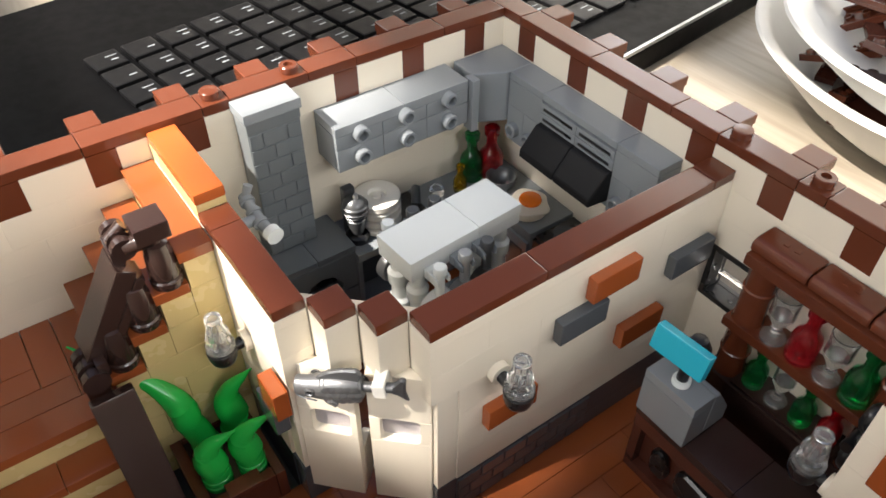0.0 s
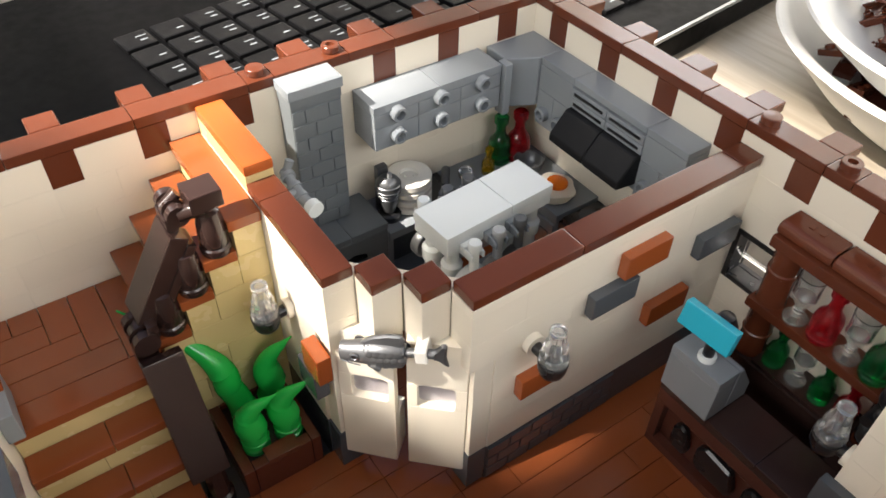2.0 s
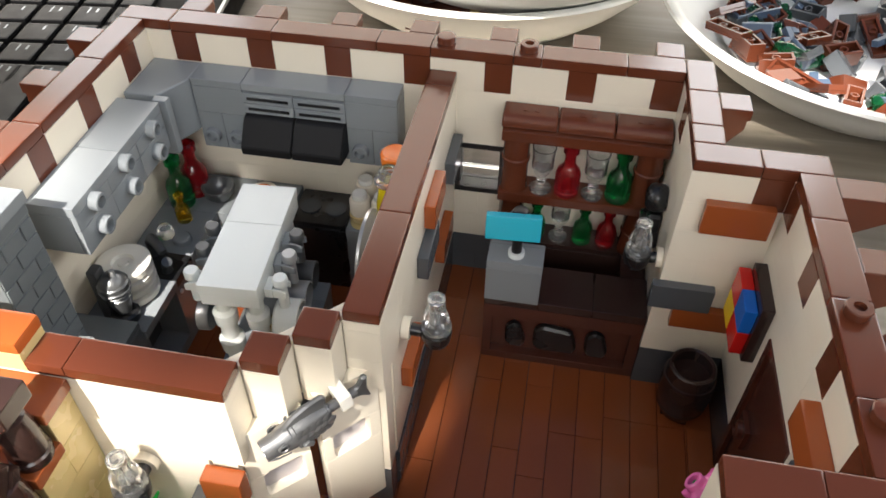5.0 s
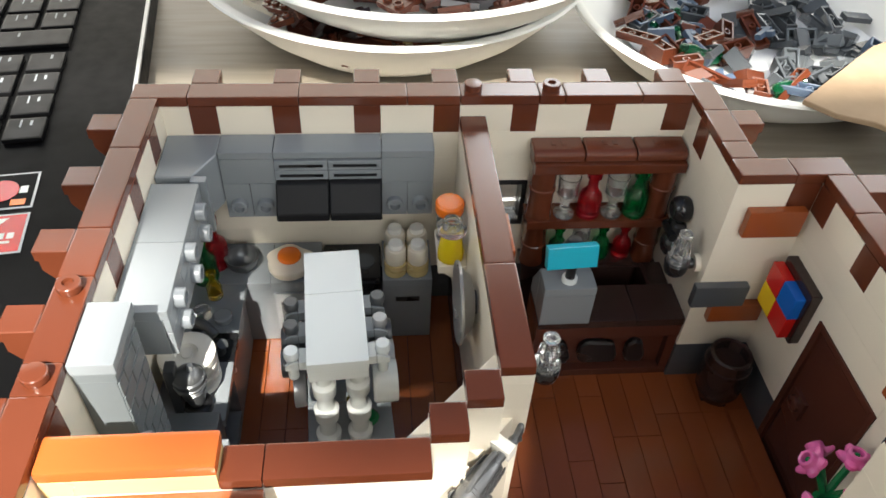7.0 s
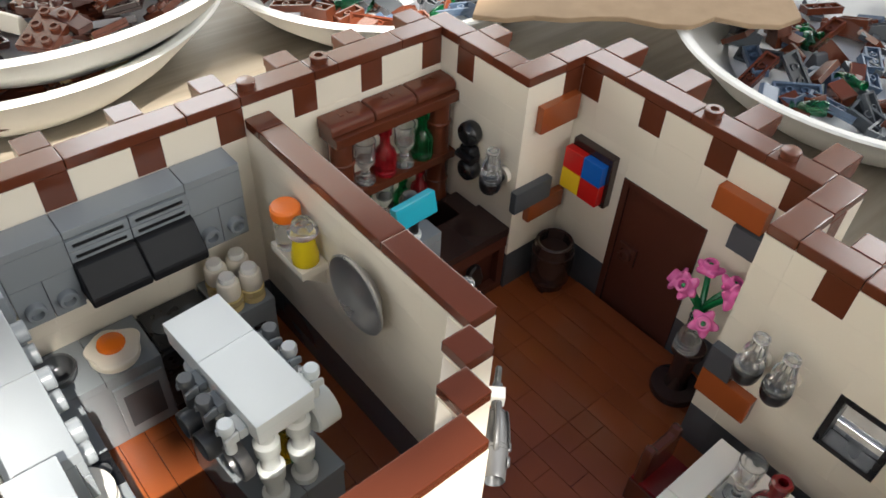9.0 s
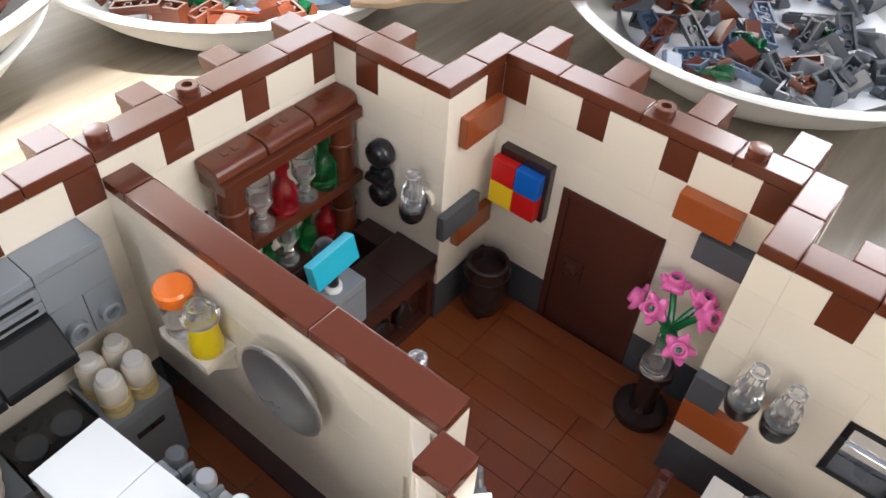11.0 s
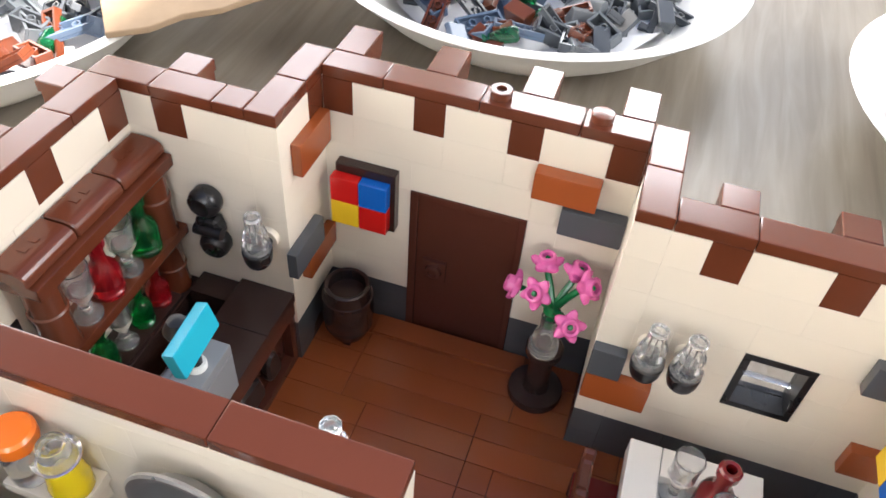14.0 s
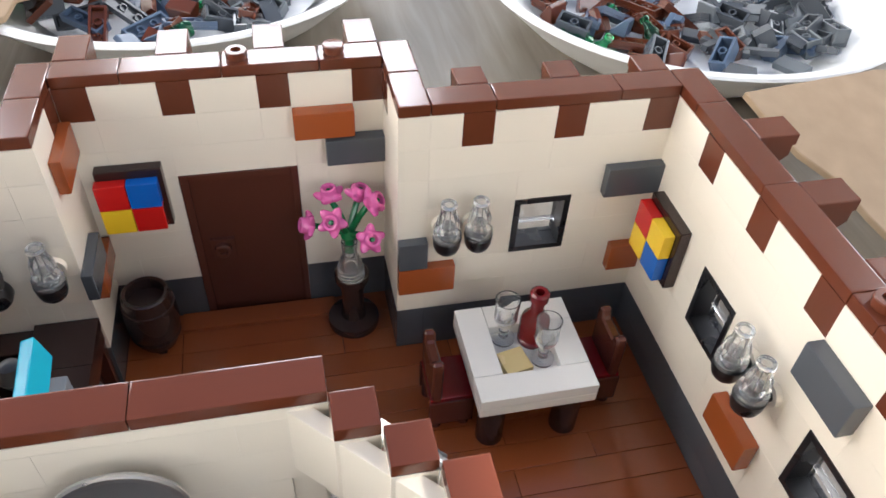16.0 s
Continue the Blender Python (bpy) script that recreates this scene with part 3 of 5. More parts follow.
def fish(x, y, z, turn):
    f = thing("fish_sign", (0, 0, 0), "dark pearl grey moulded fish fixed across the swing doors", "fish")
    body = bmesh.new()
    rings = []
    # along the fish: place, half height, half width, height of the middle line
    prof = [(-1.45, 0.2, 0.16, -0.02), (-1.46, 0.26, 0.21, -0.02), (-1.72, 0.33, 0.26, -0.02), (-1.76, 0.34, 0.27, -0.02), (-1.7, 0.36, 0.29, -0.02), (-1.5, 0.34, 0.3, -0.01), (-1.2, 0.39, 0.35, 0.0), (-0.7, 0.46, 0.38, -0.02), (-0.3, 0.44, 0.36, -0.02), (0.05, 0.36, 0.3, 0.0), (0.18, 0.31, 0.26, 0.02), (0.2, 0.15, 0.15, 0.05)]
    for px, rz, ry, mid in prof:
        rings.append([body.verts.new((px, ry * math.cos(t), mid + rz * math.sin(t))) for t in (2 * math.pi * i / 20 for i in range(20))])
    for p, q in zip(rings, rings[1:]):
        for i in range(20):
            body.faces.new((p[i], p[(i + 1) % 20], q[(i + 1) % 20], q[i]))
    for q in body.faces:
        q.smooth = True
    body.faces.new(rings[0])
    body.faces.new(rings[-1])
    part("body", body, PEWTER, f)
    part("rod", tube([(0.15, 0, 0.05), (1.05, 0, 0.05)], [0.15, 0.15], 14), PEWTER, f)
    part("tail", prism([(0.95, -0.16), (1.1, -0.2), (1.42, -0.5), (1.36, -0.05), (1.46, 0.46), (1.3, 0.5), (1.1, 0.26), (0.95, 0.22)], -0.09, 0.09, bevel=0.06), PEWTER, f)
    part("back_fin", prism([(-1.2, 0.3), (-1.02, 0.52), (-0.72, 0.68), (-0.3, 0.78), (0.14, 0.78), (0.24, 0.6), (0.1, 0.3)], -0.08, 0.08, bevel=0.05), PEWTER, f)
    # overlapping scales along both flanks
    for s in (-1, 1):
        for row in range(3):
            for k in range(5):
                a = radians(-26 + 26 * row)
                px = -0.78 + 0.2 * k + 0.1 * (row % 2)
                thin = 1 - 0.25 * max(0, px + 0.4)
                at = (px, s * 0.375 * thin * math.cos(a), 0.47 * thin * math.sin(a))
                part("scale", lathe([(0.1, -0.03), (0.15, -0.01), (0.1, 0.015), (0, 0.02)], *at, 10, m=Matrix.Rotation(-s * radians(90), 4, "X") @ Matrix.Rotation(radians(12), 4, "Y")), PEWTER, f)
    part("belly_fin", prism([(-0.55, -0.4), (-0.45, -0.6), (-0.15, -0.6), (0.05, -0.36)], -0.12, 0.12, bevel=0.05), PEWTER, f)
    for s in (-1, 1):
        tip = Matrix.Rotation(radians(90 * s), 4, "X")
        part("eye", lathe([(0.07, 0.0), (0.15, 0.0), (0.15, 0.05), (0.11, 0.08), (0.08, 0.03)], -1.28, s * -0.31, 0.12, 14, m=tip), PEWTER, f)
        part("pupil", lathe([(0, 0), (0.09, 0), (0.07, 0.05), (0, 0.06)], -1.28, s * -0.31, 0.12, 12, m=tip), BLACK, f)
        part("side_fin", prism([(-0.85, -0.2), (-0.6, -0.42), (-0.5, -0.28), (-0.65, -0.1)], min(s * 0.33, s * 0.45), max(s * 0.33, s * 0.45), bevel=0.03), PEWTER, f)
        part("jaw_line", tube([(-1.72, s * 0.27, -0.1), (-1.5, s * 0.3, -0.2), (-1.15, s * 0.33, -0.26)], [0.03, 0.03, 0.02], 6), PEWTER, f)
    for px, r in ((-0.98, 0.43), (-0.86, 0.44), (0.1, 0.36)):
        part("gill_ridge", lathe([(r - 0.03, -0.03), (r + 0.015, 0), (r - 0.03, 0.03)], px, 0, 0, 20, m=Matrix.Rotation(radians(90), 4, "Y") @ Matrix.Diagonal((1.0, 0.8, 1, 1))), PEWTER, f)
    part("clip", box(0.48, 0.84, -0.22, 0.7, -0.18, 0.32, 0.05), WHITE, f, "cream clip holding the fish")
    f.matrix_basis = Matrix.Translation(Vector((x, y, z)) * STUD) @ Matrix.Rotation(radians(turn), 4, "Z") @ Matrix.Rotation(radians(-7), 4, "Y")


fish(10.75, -13.6, 7.62, 46)


# ---- wall lamps ----
def lamp(x, y, z, dx, dy):
    """A clear tumbler shade on a black cup, on a stub from the wall at the far end of (dx, dy)."""
    s = thing("wall_lamp", (x, y, z), "clear plastic wall lamp on a black cup holder", "lamp", "wall lamps")
    z += 0.36
    def turned(profile, seg=24):
        return lathe([(0.94 * r, 0.86 * h) for r, h in profile], x, y, z, seg)
    part("holder", turned([(0, -0.3), (0.32, -0.3), (0.42, -0.17), (0.48, 0.05), (0.51, 0.4), (0.48, 0.45), (0, 0.45)]), BLACK, s, "black round cup")
    shade = part("shade", turned([(0.2, 0.95), (0.4, 0.8), (0.43, 0.86), (0.42, 1.15), (0.37, 1.4), (0.3, 1.56), (0.285, 1.64), (0.285, 1.93), (0.18, 1.93), (0.18, 1.55), (0.24, 1.35), (0.22, 1.0)], 8), CLEAR, s, "clear eight-sided tumbler")
    part("collar", turned([(0.28, 0.47), (0.46, 0.47), (0.49, 0.53), (0.45, 0.6), (0.49, 0.67), (0.46, 0.74), (0.41, 0.79), (0.28, 0.79)]), CLEAR, shade, "ribbed clear collar")
    part("rim", turned([(0.18, 1.935), (0.28, 1.935), (0.29, 1.97), (0.28, 2.04), (0.25, 2.07), (0.18, 2.05)], 20), CLEAR, shade, "clear rim")
    part("peg", turned([(0, 0.47), (0.26, 0.47), (0.26, 0.8), (0.15, 0.9), (0, 0.92)], 12), BLACK, s)
    part("arm", tube([(x, y, z + 0.15), (x + dx * 0.6, y + dy * 0.6, z + 0.2), (x + dx, y + dy, z + 0.25)], [0.16, 0.2, 0.2]), BLACK, s)
    part("wall_plate", tube([(x + dx * 0.75, y + dy * 0.75, z + 0.25), (x + dx, y + dy, z + 0.25)], [0.36, 0.36], 16), CREAM, s)


lamp(13.05, -9.65, 6.2, -1.04, 0)
lamp(6.2, -15.9, 5.7, 0, 0.89)
lamp(19.15, -4.35, 5.5, 0.84, 0)
lamp(19.15, -16.5, 5.55, 0.84, 0)
lamp(19.15, -17.55, 5.55, 0.84, 0)
lamp(12.6, -23.2, 5.75, 0, -0.79)
lamp(11.45, -23.2, 5.75, 0, -0.79)

# ---- stairs ----
stairs = thing("staircase", (3, -19.5, 0), "brick-built staircase with orange-brown treads and tan risers", "staircase")
for k in range(8):
    top = 0.8 + 1.2 * k
    y0 = -18.99 if top < 5.7 else -18.98 + (top - 5.6) / 1.2
    cuts = [y0] + [c for c in ((-17.0,) if k % 2 else (-18.0, -16.0)) if c - y0 > 0.6 and c < -15.5] + [-15.01]
    for a, b in zip(cuts, cuts[1:]):
        part("brick", box(0.02, 4.9, a + 0.005, b - 0.005, max(0.01, top - 1.195), top - 0.005, 0.02), TAN, stairs, "tan stair side brick")
for i, z in enumerate((6.0, 7.2, 8.4, 9.6)):
    part("tread", box(0.02, 5.02, -19.12 + i, -18.0 + i - 0.02 if i < 3 else -15.02, z - 0.4, z, 0.05), FLOORING, stairs)
part("landing_block", box(0.02, 4.98, -23.98, -19.0, 0, 4.39, 0.02), TAN, stairs)
for x0, x1, y0, y1 in ((0.02, 1, -23.98, -23), (0.02, 1, -23, -22), (1, 2, -23.98, -22), (0.02, 2, -22, -21), (2, 3, -23.98, -21), (0.02, 3, -21, -20), (3, 4, -23.98, -20), (0.02, 4, -20, -19), (4, 5.1, -23.98, -19)):
    part("landing_tile", box(x0 + 0.01, x1 - 0.01, y0 + 0.01, y1 - 0.01, 4.4, 4.8, 0.04), FLOORING, stairs)
for i, z in enumerate((3.6, 2.4, 1.2)):
    x0 = 5.0 + i * 1.0
    for y0, y1 in ((-23.98, -21.9 + 0.8 * (i % 2)), (-21.89 + 0.8 * (i % 2), -19.62)):
        part("riser_brick", box(x0, x0 + 0.99, y0, y1, 0.01, z - 0.41, 0.03), TAN, stairs, "tan stair riser")
    part("tread", box(x0, x0 + 1.1, -23.98, -21.5, z - 0.4, z, 0.05), FLOORING, stairs)
    part("tread", box(x0, x0 + 1.1, -21.49, -19.62, z - 0.4, z, 0.05), FLOORING, stairs)

banister = thing("banister", (4, -17, 0), "dark brown brick-built stair banister with turned balusters", "banister")
for i, z in enumerate((6.0, 7.2, 8.4)):
    part("baluster", lathe([(0, 0), (0.47, 0), (0.5, 0.1), (0.5, 0.28), (0.45, 0.34), (0.48, 0.44), (0.43, 1.2), (0.35, 1.6), (0.22, 1.68), (0.22, 1.95), (0, 1.95)], 4.6, -18.5 + i, z), DKBROWN, banister)
one = box(-0.8, 0.5, -1.68, 1.68, -0.3, 0.3, 0.06)
one.transform(Matrix.Translation((4.35, -18.38, 8.1)) @ Matrix.Rotation(radians(59), 4, "X"))
part("upper_rail", one, DKBROWN, banister)
one = box(-0.5, 0.5, -1.4, 1.4, -0.15, 0.15, 0.05)
one.transform(Matrix.Translation((4.4, -17.95, 7.95)) @ Matrix.Rotation(radians(59), 4, "X"))
part("rail_lining", one, DKBROWN, banister)
part("top_block", box(4.12, 5.08, -17.05, -16.05, 10.36, 10.95, 0.05), DKBROWN, banister)
part("hinge", tube([(3.55, -17.35, 10.15), (4.6, -17.35, 10.15)], [0.27, 0.27], 16), DKBROWN, banister)
for x0 in (3.5, 3.95, 4.4):
    part("hinge_knuckle", tube([(x0, -17.35, 10.15), (x0 + 0.26, -17.35, 10.15)], [0.36, 0.36], 16), DKBROWN, banister)
part("hinge_plate", box(3.6, 4.5, -17.75, -17.4, 9.5, 10.1, 0.06), DKBROWN, banister)
part("hinge_arm", tube([(4.5, -17.3, 10.15), (4.75, -16.6, 10.3)], [0.25, 0.25], 12), DKBROWN, banister)
part("hinge_pin", tube([(4.0, -17.6, 10.2), (4.0, -17.1, 10.55)], [0.2, 0.2], 12), DKBROWN, banister)
part("elbow", tube([(4.05, -19.45, 6.45), (5.4, -19.45, 6.45)], [0.3, 0.3], 16), DKBROWN, banister)
for x0 in (4.1, 4.62, 5.12):
    part("elbow_knuckle", tube([(x0, -19.45, 6.45), (x0 + 0.3, -19.45, 6.45)], [0.42, 0.42], 16), DKBROWN, banister)
part("elbow_fork", box(4.3, 5.2, -19.3, -18.95, 6.35, 6.95, 0.08), DKBROWN, banister)
part("elbow_block", box(4.15, 5.0, -19.85, -19.15, 4.81, 6.3, 0.08), DKBROWN, banister)
one = box(-2.25, 2.25, -0.8, 0.5, -0.3, 0.3, 0.06)
one.transform(Matrix.Translation((6.75, -19.1, 4.15)) @ Matrix.Rotation(radians(64), 4, "Y"))
part("lower_rail", one, DKBROWN, banister)
one = box(-2.0, 2.0, -0.35, 0.35, -0.2, 0.2, 0.05)
one.transform(Matrix.Translation((6.3, -19.1, 3.9)) @ Matrix.Rotation(radians(64), 4, "Y"))
part("rail_lining", one, DKBROWN, banister)
part("newel", lathe([(0, 0), (0.46, 0), (0.46, 0.5), (0.36, 0.6), (0.36, 2.2), (0, 2.2)], 7.55, -19.1, 0), DKBROWN, banister)

cap = thing("stair_wall_cap", (2, -14.5, 9.55), "bright orange tile on a tan ledge above the stairs", "tile cap")
part("ledge", box(0.03, 4.0, -14.98, -14.02, 9.56, 10.19, 0.03), TAN, cap)
part("cap_tile", box(0.03, 4.04, -15.0, -14.0, 10.2, 10.6, 0.1), ORANGE, cap)

# ---- planter ----
planter = thing("planter", (6.3, -16.8, 0), "reddish brown brick planter box with dark soil", "planter")
part("side", box(4.6, 8.1, -18.3, -17.9, 0.01, 1.5, 0.05), BROWN, planter)
part("side", box(4.6, 8.1, -15.75, -15.4, 0.01, 1.5, 0.05), BROWN, planter)
part("end", box(7.7, 8.1, -17.89, -15.76, 0.01, 1.5, 0.05), BROWN, planter)
part("end", box(4.6, 5.0, -17.89, -15.76, 0.01, 1.5, 0.05), BROWN, planter)
part("rim_tile", box(7.6, 8.2, -17.4, -16.2, 1.51, 1.75, 0.04), BROWN, planter)
part("soil", box(5.01, 7.69, -17.88, -15.77, 0.01, 1.3, 0.03), DKBROWN, planter, "dark brown soil plate")


def horn(x, y, z, tall, lean, turn, girth=1.0, bend=2.1):
    p = thing("horn_leaf", (0, 0, 0), "bright green curved horn-shaped plant leaf", "plant leaf", "leaves in the planter")
    part("collar", lathe([(0, 0), (0.5, 0), (0.5, 0.18), (0.44, 0.24), (0.5, 0.3), (0.5, 0.5), (0.45, 0.55), (0, 0.55)]), GREEN, p)
    shaft = 0.3 + (0.33 * (tall - 3) if tall > 3 else 0)
    drift = 0.16 * (tall - 2.8)
    part("shaft", tube([(0, 0, 0.5), (drift * 0.4, 0, 0.5 + shaft * 0.6), (drift, 0, 0.6 + shaft)], [0.47, 0.47, 0.46], 20), GREEN, p)
    n = 14
    pts, rad = [], []
    for i in range(n + 1):
        u = i / n
        pts.append((drift - 0.2 * math.sin(math.pi * min(1, 1.25 * u)) + (lean - drift) * u ** bend, 0, 0.62 + shaft + (tall - shaft - 0.4) * (u - 0.1 * u ** 2.5)))
        rad.append(max(0.035, girth * 0.52 * (1 - u ** 1.25) ** 0.9 * (1 + 0.14 * math.sin(math.pi * min(1, 2.2 * u)))))
    part("claw", tube(pts, rad, 20), GREEN, p)
    p.matrix_basis = Matrix.Translation(Vector((x, y, z)) * STUD) @ Matrix.Rotation(radians(turn), 4, "Z")


horn(5.65, -17.2, 1.3, 5.2, 3.5, 228, 0.92, 1.7)
horn(5.6, -16.1, 1.3, 3.65, 1.1, 56)
horn(7.05, -17.4, 1.3, 2.95, 1.05, 56)
horn(7.15, -16.2, 1.3, 2.9, 1.05, 60)

# ---- bar corner ----
bar = thing("bar_counter", (17, -4, 0), "reddish brown bar counter with a dark brown top", "counter")
part("body", box(14.0, 19.98, -4.5, -3.05, 0.01, 3.19, 0.04), DOORBROWN, bar)
part("plinth", box(14.0, 19.98, -4.9, -4.51, 0.01, 0.4, 0.04), DOORBROWN, bar)
part("apron", box(14.0, 19.98, -4.95, -4.51, 2.5, 3.19, 0.04), DOORBROWN, bar)
part("end_panel", box(19.6, 19.98, -4.9, -4.51, 0.41, 2.49, 0.03), DOORBROWN, bar)
part("end_panel", box(14.0, 14.35, -4.9, -4.51, 0.41, 2.49, 0.03), DOORBROWN, bar)
for x0, x1 in ((14.0, 16.0), (16.01, 18.0), (18.01, 19.98)):
    part("top_tile", box(x0, x1, -5.0, -3.02, 3.2, 3.6, 0.04), DKBROWN, bar, "dark brown counter tile")
for x0, x1, r in ((14.9, 15.7, 0.62), (16.0, 17.7, 0.6), (18.0, 18.9, 0.5)):
    part("front_boss", prism([(x0, 1.0), (x0 + 0.2, 0.75), (x1 - 0.1, 0.75), (x1, 1.1), (x1 - 0.25, 1.95), (x0 + 0.3, 2.1), (x0, 1.8)], -4.85, -4.5, bevel=0.09), BLACK, bar, "black moulded grille on the counter front")

reg = thing("cash_register", (15, -4.4, 3.6), "grey brick cash register with a turquoise sign on a post", "cash register")
part("body", box(14.0, 16.0, -5.1, -4.15, 3.6, 5.2, 0.05), GREY, reg)
part("top_plate", box(14.0, 16.0, -5.1, -4.15, 5.21, 5.6, 0.05), GREY, reg)
part("keys_slope", prism([(-4.14, 3.61), (-4.14, 5.55), (-3.9, 5.55), (-3.1, 4.3), (-3.1, 3.61)], 14.0, 16.0, "x", 0.05), GREY, reg)
part("stud", lathe(STUDPROFILE, 15.0, -4.62, 5.6), PALE, reg, "pale round collar under the post")
part("post", lathe([(0, 0), (0.19, 0), (0.19, 0.9), (0, 0.9)], 15.0, -4.62, 5.65), BLACK, reg)
part("joint", lathe([(0, -0.42), (0.25, -0.36), (0.42, 0), (0.25, 0.36), (0, 0.42)], 15.0, -4.35, 7.1), BLACK, reg)
one = box(-0.95, 0.95, -0.18, 0.18, -0.45, 0.45, 0.05)
one.transform(Matrix.Translation((14.82, -4.85, 7.1)) @ Matrix.Rotation(radians(4), 4, "Z") @ Matrix.Rotation(radians(-14), 4, "X"))
part("sign", one, TEAL, reg, "turquoise sign tile")

shelf = thing("bottle_shelf", (17, -0.8, 0), "reddish brown shelf unit with turned posts behind the bar", "shelf")
for x in (14.45, 19.4):
    part("post", lathe([(0, 3.0), (0.55, 3.0), (0.55, 3.15), (0.5, 3.25), (0.5, 4.0), (0.54, 4.05), (0.5, 4.1), (0.5, 5.0), (0.55, 5.1), (0.55, 5.6), (0.5, 5.7), (0.5, 6.9), (0.55, 6.95), (0.55, 7.05), (0.5, 7.1), (0.5, 8.04), (0, 8.04)], x, -0.7), BROWN, shelf)
part("base", box(13.95, 19.95, -1.35, -0.05, 0.01, 2.99, 0.04), DKBROWN, shelf)
part("shelf_board", box(13.9, 19.95, -1.3, -0.05, 5.2, 5.6, 0.05), BROWN, shelf)
part("lower_board", box(14.98, 18.88, -1.3, -0.05, 3.0, 3.2, 0.03), DKBROWN, shelf)
part("beam", box(13.9, 19.95, -1.32, -0.05, 8.05, 8.49, 0.05), BROWN, shelf)
for x0 in (13.85, 15.9, 17.95):
    part("cornice", prism([(-0.05, 8.5), (-1.12, 8.5), (-1.12, 8.72), (-1.06, 8.85), (-0.92, 8.94), (-0.7, 8.97), (-0.05, 8.97)], x0, x0 + 2.0, "x", 0.05), BROWN, shelf)
    for dx in (0.72, 1.12):
        part("cornice_mark", box(x0 + dx, x0 + dx + 0.18, -0.62, -0.36, 8.965, 9.0, 0.015), BROWN, shelf)
part("side_brick", box(19.0, 19.95, -3.0, -1.52, 0.01, 3.4, 0.05), DKBROWN, shelf)


def goblet(x, y, z, k=1.0):
    solo("goblet", lathe([(0, 0), (0.46 * k, 0), (0.47 * k, 0.1), (0.2 * k, 0.2), (0.15 * k, 0.3), (0.22 * k, 0.45), (0.15 * k, 0.58), (0.3 * k, 0.8), (0.47 * k, 1.1), (0.46 * k, 1.6), (0.5 * k, 2.0), (0.45 * k, 2.0), (0.4 * k, 1.5), (0.36 * k, 1.15), (0, 0.95)], seg=20), CLEAR, "clear plastic goblet on a round foot", "goblet", "goblets", base=(0, 0, 0)).location = Vector((x, y, z)) * STUD


def bottle(x, y, z, mat, word, k=1.0):
    solo("bottle", lathe([(r * k, h * k) for r, h in ((0, 0), (0.46, 0), (0.5, 0.06), (0.5, 0.2), (0.45, 0.25), (0.45, 0.31), (0.5, 0.36), (0.5, 0.95), (0.44, 1.15), (0.28, 1.35), (0.22, 1.5), (0.21, 1.9), (0.31, 1.97), (0.32, 2.25), (0.25, 2.32), (0.15, 2.3), (0.13, 1.6), (0.34, 1.1), (0.38, 0.45), (0, 0.35))], seg=18), mat, f"{word} plastic bottle with a narrow neck", "bottle", "bottles").location = Vector((x, y, z)) * STUD


for x, what in ((15.5, "g"), (16.5, "r"), (17.5, "g"), (18.45, "n")):
    goblet(x, -0.8, 5.61, 0.92) if what == "g" else bottle(x, -0.8, 5.61, CLEARRED if what == "r" else CLEARGREEN, "clear red" if what == "r" else "clear green", 0.98)
for x, what in ((15.5, "n"), (16.45, "g"), (17.4, "n"), (18.35, "r")):
    goblet(x, -0.8, 3.21, 0.82) if what == "g" else bottle(x, -0.8, 3.21, CLEARRED if what == "r" else CLEARGREEN, "clear red" if what == "r" else "clear green", 0.78)

phone = thing("wall_telephone", (19.7, -2.5, 5.5), "black moulded telephone mounted on the wall", "telephone")
east = Matrix.Rotation(radians(-90), 4, "Y")
lobe = [(0, 0), (0.44, 0), (0.52, 0.12), (0.53, 0.4), (0.47, 0.58), (0.32, 0.68), (0.22, 0.63), (0, 0.61)]
part("earpiece", lathe(lobe, 19.98, -2.4, 7.15, m=east), BLACK, phone)
part("body", prism([(-2.8, 5.75), (-2.9, 6.1), (-2.75, 6.55), (-2.05, 6.55), (-1.9, 6.1), (-2.05, 5.75)], 19.45, 19.98, "x", 0.1), BLACK, phone)
part("cradle", tube([(19.45, -2.95, 6.1), (19.45, -2.0, 6.1)], [0.2, 0.2], 14), BLACK, phone)
part("mouthpiece", lathe([(r * 0.95, q) for r, q in lobe], 19.98, -2.5, 5.4, m=east), BLACK, phone)

# ---- hall ----
barrel = thing("barrel", (21.75, -6.15, 0), "open dark brown barrel against the corner", "barrel")
part("barrel_body", lathe([(0, 0.12), (0.66, 0.12), (0.74, 0.3), (0.92, 0.9), (0.97, 1.4), (0.95, 1.9), (0.86, 2.4), (0.84, 2.72), (0.78, 2.78), (0.68, 2.74), (0.74, 0.4), (0, 0.4)], 21.75, -6.15, 0, 28), DKBROWN, barrel)
for a in (0.3, 1.87, 3.44, 5.01):
    part("foot", box(21.75 + 0.5 * math.cos(a) - 0.16, 21.75 + 0.5 * math.cos(a) + 0.16, -6.15 + 0.5 * math.sin(a) - 0.16, -6.15 + 0.5 * math.sin(a) + 0.16, 0.01, 0.16, 0.03), DKBROWN, barrel)
for z, r in ((0.75, 0.88), (2.15, 0.91)):
    part("hoop", lathe([(r - 0.06, z - 0.1), (r + 0.03, z - 0.08), (r + 0.03, z + 0.08), (r - 0.06, z + 0.1)], 21.75, -6.15, 0, 28), DKBROWN, barrel)


